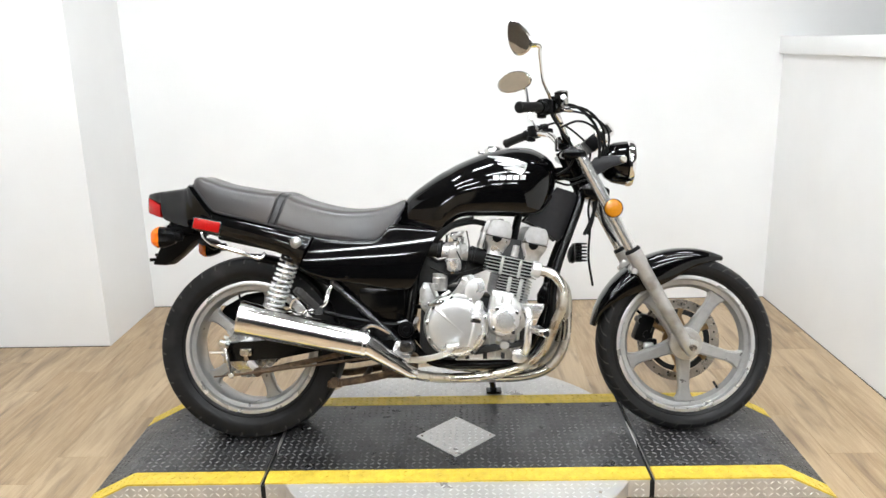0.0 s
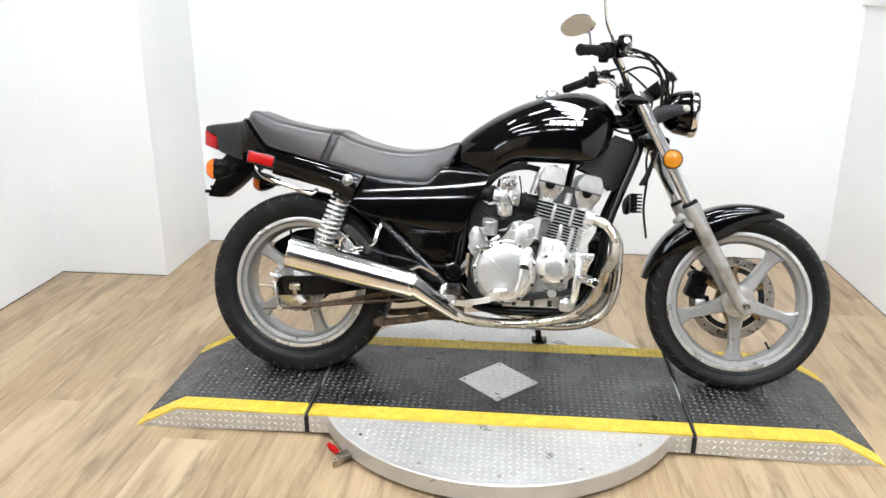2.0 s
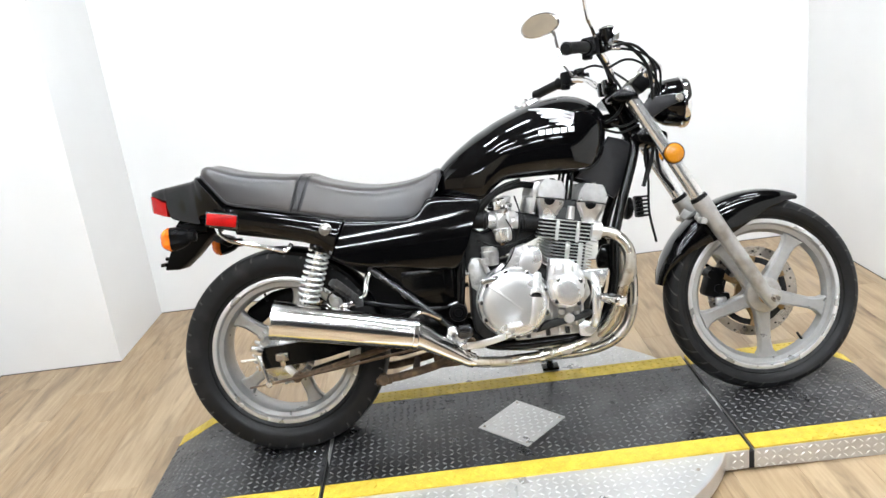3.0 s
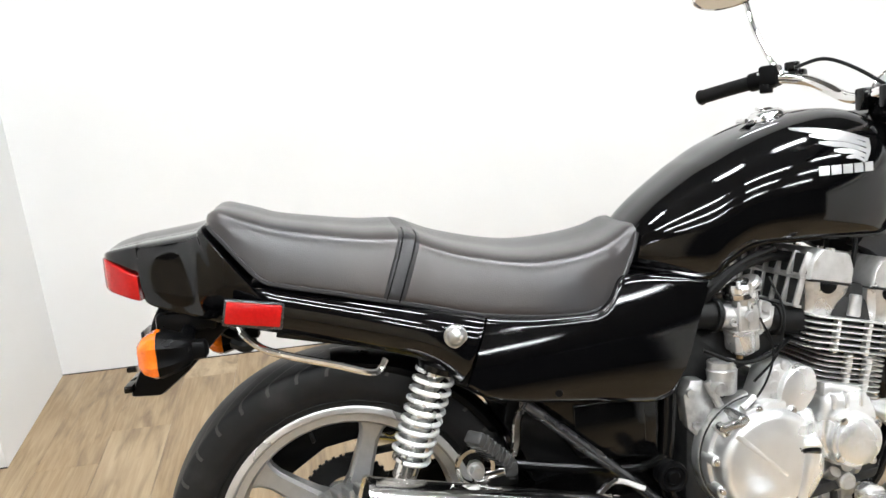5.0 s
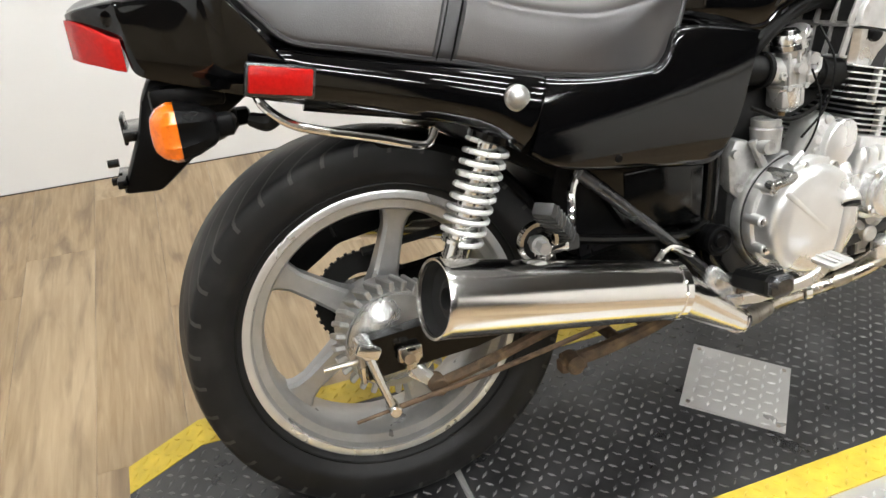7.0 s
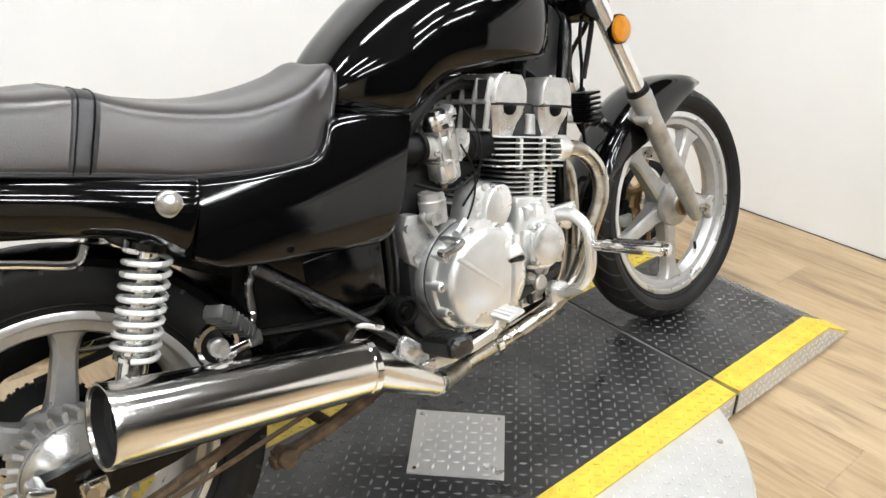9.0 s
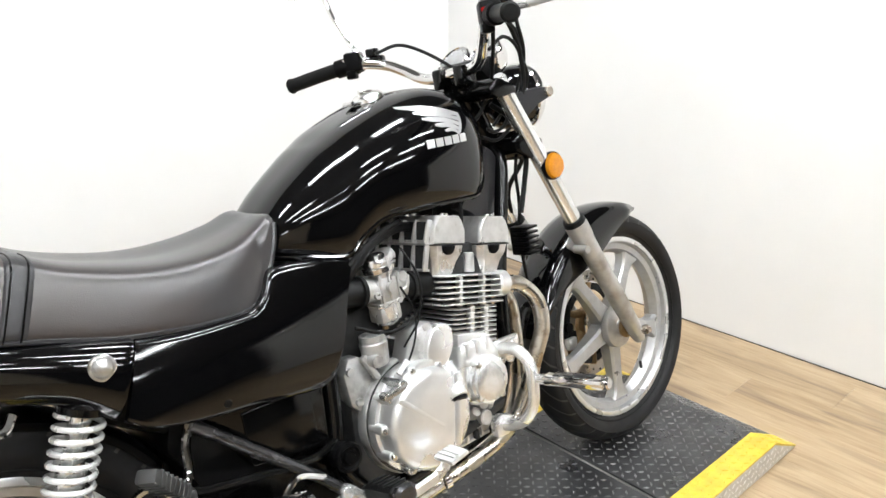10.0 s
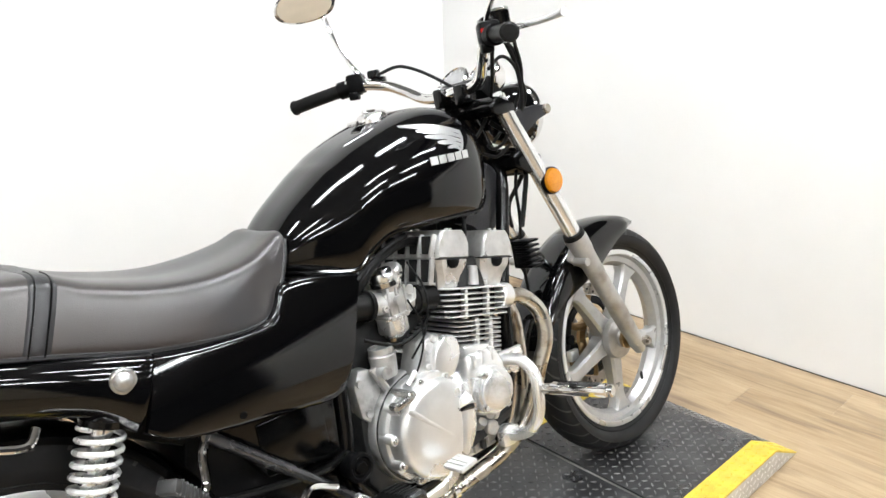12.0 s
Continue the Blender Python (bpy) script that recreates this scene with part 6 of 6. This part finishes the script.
for line, s in ((bar_r, -1), (bar_l, 1)):
    grip = part("grip", [along(line, 0.80, 1.0, 0.0165), lathe([(0, 0.004), (0.014, 0.003), (0.0185, -0.002), (0.0185, -0.008)], line[-1], Vector(line[-1]) - Vector(line[-2]), 20)], BOOT, bars, "black ribbed rubber grip")
    fine = curve_through(line, 101)
    at = Vector(fine[72])
    yaw = math.atan2(line[-1][1] - line[-3][1], line[-1][0] - line[-3][0])
    rot = Matrix.Rotation(yaw, 3, "Z")
    switch = part("switch_housing", [along(line, 0.705, 0.80, 0.0215), box(at + Vector((0.0, 0, 0.006)), (0.042, 0.044, 0.048), 0.008, rot), box(at + Vector((-0.012, 0, -0.022)), (0.024, 0.026, 0.020), 0.004, rot)], PLASTIC, bars, "black switch housing")
    part("switch_button", [box(at + Vector((-0.022, s * 0.006, 0.012)), (0.012, 0.010, 0.008), 0.002, rot)], RED if s < 0 else CASTING, bars)
    mount = Vector(fine[64])
    out = Vector((math.cos(yaw), math.sin(yaw), 0))
    perch = part("lever_perch", [box(mount + Vector((0.020, 0, 0.004)), (0.034, 0.034, 0.030), 0.006, rot), box(mount + Vector((0.008, 0, 0.026)), (0.030, 0.022, 0.020), 0.004, rot)] + ([box(mount + Vector((0.030, 0.006, 0.028)), (0.055, 0.050, 0.034), 0.006, rot)] if s < 0 else []), FRAME, bars, "black lever perch")
    if s < 0:
        pot = part("fluid_reservoir", [rod(mount + Vector((0.040, -0.012, 0.012)), mount + Vector((0.036, -0.012, 0.052)), 0.021, 0.023, 24, 0.003)], FRAME, bars, "black brake fluid reservoir")
        part("reservoir_cap", [rod(mount + Vector((0.036, -0.012, 0.052)), mount + Vector((0.0355, -0.012, 0.058)), 0.0235, 0.021, 24, 0.002)], SATIN, pot, "dull silver cap")
        part("banjo_bolt", [rod(mount + Vector((0.045, 0.006, 0.0)), mount + Vector((0.075, 0.012, -0.002)), 0.008, seg=10, round_edge=0.001)], POLISHED, bars)
    tip = Vector((0.306, -0.380, 1.127)) if s < 0 else Vector(line[-1]) + Vector((0.080, 0.01, 0.022))
    root = mount + Vector((0.040, s * 0.012, 0.012))
    part("control_lever", tube([root, root + (tip - root) * 0.3 + Vector((0.012, 0, 0)), root + (tip - root) * 0.7 + Vector((0.010, 0, -0.002)), tip], [0.008, 0.0065, 0.006, 0.0085], 10), CASTING, bars, "silver control lever")


def mirror(stem, centre, normal, up, half_w, half_h, label, taper=0.08):
    """An oval chrome mirror on a bent stem."""
    m = part("mirror", [tube(stem, [0.0065, 0.0052, 0.0065, 0.0078], 10, 40)], CHROME, bike, label)
    n = Vector(normal).normalized()
    u = Vector(up)
    u = (u - n * u.dot(n)).normalized()
    r = u.cross(n)
    c = Vector(centre)

    def oval(k, d):
        out = []
        for i in range(40):
            a = 2 * math.pi * i / 40
            wide = 1.0 - taper * math.sin(a)
            out.append(c + r * math.copysign(abs(math.cos(a)) ** 0.9, math.cos(a)) * half_w * k * wide + u * math.sin(a) * half_h * k + n * d)
        return out

    shell = part("mirror_shell", skin([oval(1.0, 0.001), oval(1.08, -0.002), oval(1.06, -0.007), oval(1.0, -0.012), oval(0.82, -0.022), oval(0.4, -0.030)]), CHROME, m, "chrome mirror back")
    part("mirror_glass", skin([oval(0.96, -0.001), oval(0.955, 0.0022), oval(0.4, 0.0028)]), MIRROR, m, "oval mirror glass")


mirror([(0.296, -0.185, 1.125), (0.284, -0.205, 1.160), (0.258, -0.262, 1.200), (0.246, -0.292, 1.270), (0.243, -0.303, 1.300), (0.212, -0.312, 1.302)], (0.174, -0.325, 1.326), (-0.45, -0.885, -0.08), (-0.42, 0.1, 1), 0.033, 0.055, "chrome teardrop mirror on a bent stem", 0.34)
mirror([(0.290, 0.232, 1.100), (0.268, 0.250, 1.145), (0.258, 0.285, 1.215), (0.250, 0.300, 1.275), (0.235, 0.302, 1.292)], (0.206, 0.306, 1.304), (-0.50, -0.85, -0.17), (-0.1, 0, 1), 0.070, 0.037, "chrome mirror on a bent stem")


def gauge(y, r, label):
    n = Vector((-0.72, 0, 0.70)).normalized()
    c = Vector((0.482, y, 1.064))
    g = part("gauge", lathe([(0, -0.050), (r * 0.75, -0.046), (r * 0.96, -0.030), (r, -0.005), (r, 0.0), (r * 0.93, 0.003), (r * 0.90, -0.001)], c, n, 36), CHROME, bike, label)
    part("dial", lathe([(0, -0.0015), (r * 0.91, -0.001)], c, n, 36), DIAL, g, "grey dial")
    w, u, v = axes_for(n)
    each("dial_mark", [box(c + (u * math.cos(a) + v * math.sin(a)) * r * 0.76, (0.002, 0.002, 0.006), 0, Matrix.Rotation(0, 3, "X")) for a in [2 * math.pi * k / 14 for k in range(14)]], SILVER, g)


gauge(0.026, 0.049, "chrome speedometer cup")
gauge(0.134, 0.049, "chrome rev-counter cup")
part("gauge_bracket", [box((0.462, 0.07, 1.025), (0.05, 0.17, 0.05), 0.006, Matrix.Rotation(-0.7, 3, "Y"))], PLASTIC, bike)
part("brake_hose", [tube([(0.315, -0.17, 1.125), (0.36, -0.16, 1.135), (0.41, -0.13, 1.115), (0.455, -0.11, 1.06), (0.465, -0.10, 0.98), (0.455, -0.07, 0.90), (0.47, -0.06, 0.82), (0.50, 0.03, 0.74), (0.56, 0.09, 0.66), (0.58, 0.11, 0.58), (0.64, 0.10, 0.46)], 0.0055, 8, 90)], BOOT, bike, "black brake hose")
each("control_cable", [tube([(0.31, -0.19, 1.108), (0.38, -0.175, 1.125), (0.44, -0.13, 1.105), (0.480, -0.10, 1.05), (0.475, -0.08, 0.97), (0.44, -0.06, 0.90)], 0.0045, 8, 60), tube([(0.32, -0.15, 1.06), (0.39, -0.13, 1.085), (0.45, -0.11, 1.06), (0.49, -0.09, 0.99), (0.46, -0.06, 0.92)], 0.004, 8, 60), tube([(0.40, -0.05, 0.95), (0.44, -0.08, 0.90), (0.455, -0.085, 0.83), (0.44, -0.08, 0.76), (0.41, -0.085, 0.70)], 0.006, 8, 40), tube([(0.42, 0.04, 0.93), (0.46, 0.05, 0.86), (0.465, 0.03, 0.78), (0.44, 0.02, 0.70)], 0.006, 8, 40), tube([(0.30, -0.19, 1.105), (0.35, -0.17, 1.115), (0.44, -0.12, 1.10), (0.50, -0.08, 1.05), (0.49, -0.05, 0.97), (0.42, -0.03, 0.90)], 0.004, 8, 60), tube([(0.30, 0.20, 1.11), (0.36, 0.17, 1.12), (0.42, 0.11, 1.07), (0.46, 0.06, 1.0), (0.43, 0.04, 0.90)], 0.004, 8, 60),
                        tube([(0.29, -0.20, 1.10), (0.33, -0.15, 1.05), (0.38, -0.08, 0.99), (0.36, -0.05, 0.93), (0.25, -0.06, 0.88)], 0.0045, 8, 50), tube([(0.46, -0.08, 0.90), (0.43, -0.07, 0.80), (0.435, -0.06, 0.72), (0.43, -0.05, 0.62), (0.445, -0.04, 0.52)], 0.004, 8, 50),
                        tube([(0.33, -0.10, 0.90), (0.36, -0.09, 0.89), (0.40, -0.085, 0.90), (0.43, -0.08, 0.93)], 0.004, 8, 30), tube([(0.31, -0.10, 0.885), (0.36, -0.095, 0.872), (0.42, -0.08, 0.89)], 0.004, 8, 30)], BOOT, bike, "black control cable")


# ---- the floor boards ----
def floor_boards():
    base = structure("floor", box((-0.2, -2.7, FLOOR - 0.03), (10.0, 9.0, 0.052)), DARK, "pale oak plank floor", "floor")
    width, length = 0.184, 1.22
    shapes = []
    for cut in (1.0, 0.62, 0.36):
        me = mesh_of(box((0, 0, 0), (width - 0.0005, length * cut - 0.0005, 0.008), 0.0006, steps=1), "plank", 40)
        me.materials.append(OAK)
        shapes.append((length * cut, me))
    rng = random.Random(5)
    x = -2.42
    while x < 1.75:
        y = -3.9 - rng.random() * 0.9
        while y < BACK + 0.1:
            span, me = shapes[rng.choice((0, 0, 0, 1, 2))]
            plank = new("plank", me)
            plank.parent = base
            fit = min(span, BACK + 0.11 - y)
            plank.scale = (1, fit / span, 1)
            plank.location = (x + width / 2, y + fit / 2, FLOOR - 0.004)
            y += span
        x += width
    # the boards of the wider room, out of sight
    rest = []
    for x0, x1, y0, y1 in ((-5.0, -2.43, -7.0, 1.7), (-2.43, 1.80, -7.0, -3.9), (1.80, 4.7, -7.0, 1.7)):
        rest.append(box(((x0 + x1) / 2, (y0 + y1) / 2, FLOOR - 0.006), (x1 - x0, y1 - y0, 0.008)))
    tagged(part("outer_boards", rest, OAK, base), kind="stuff")


floor_boards()
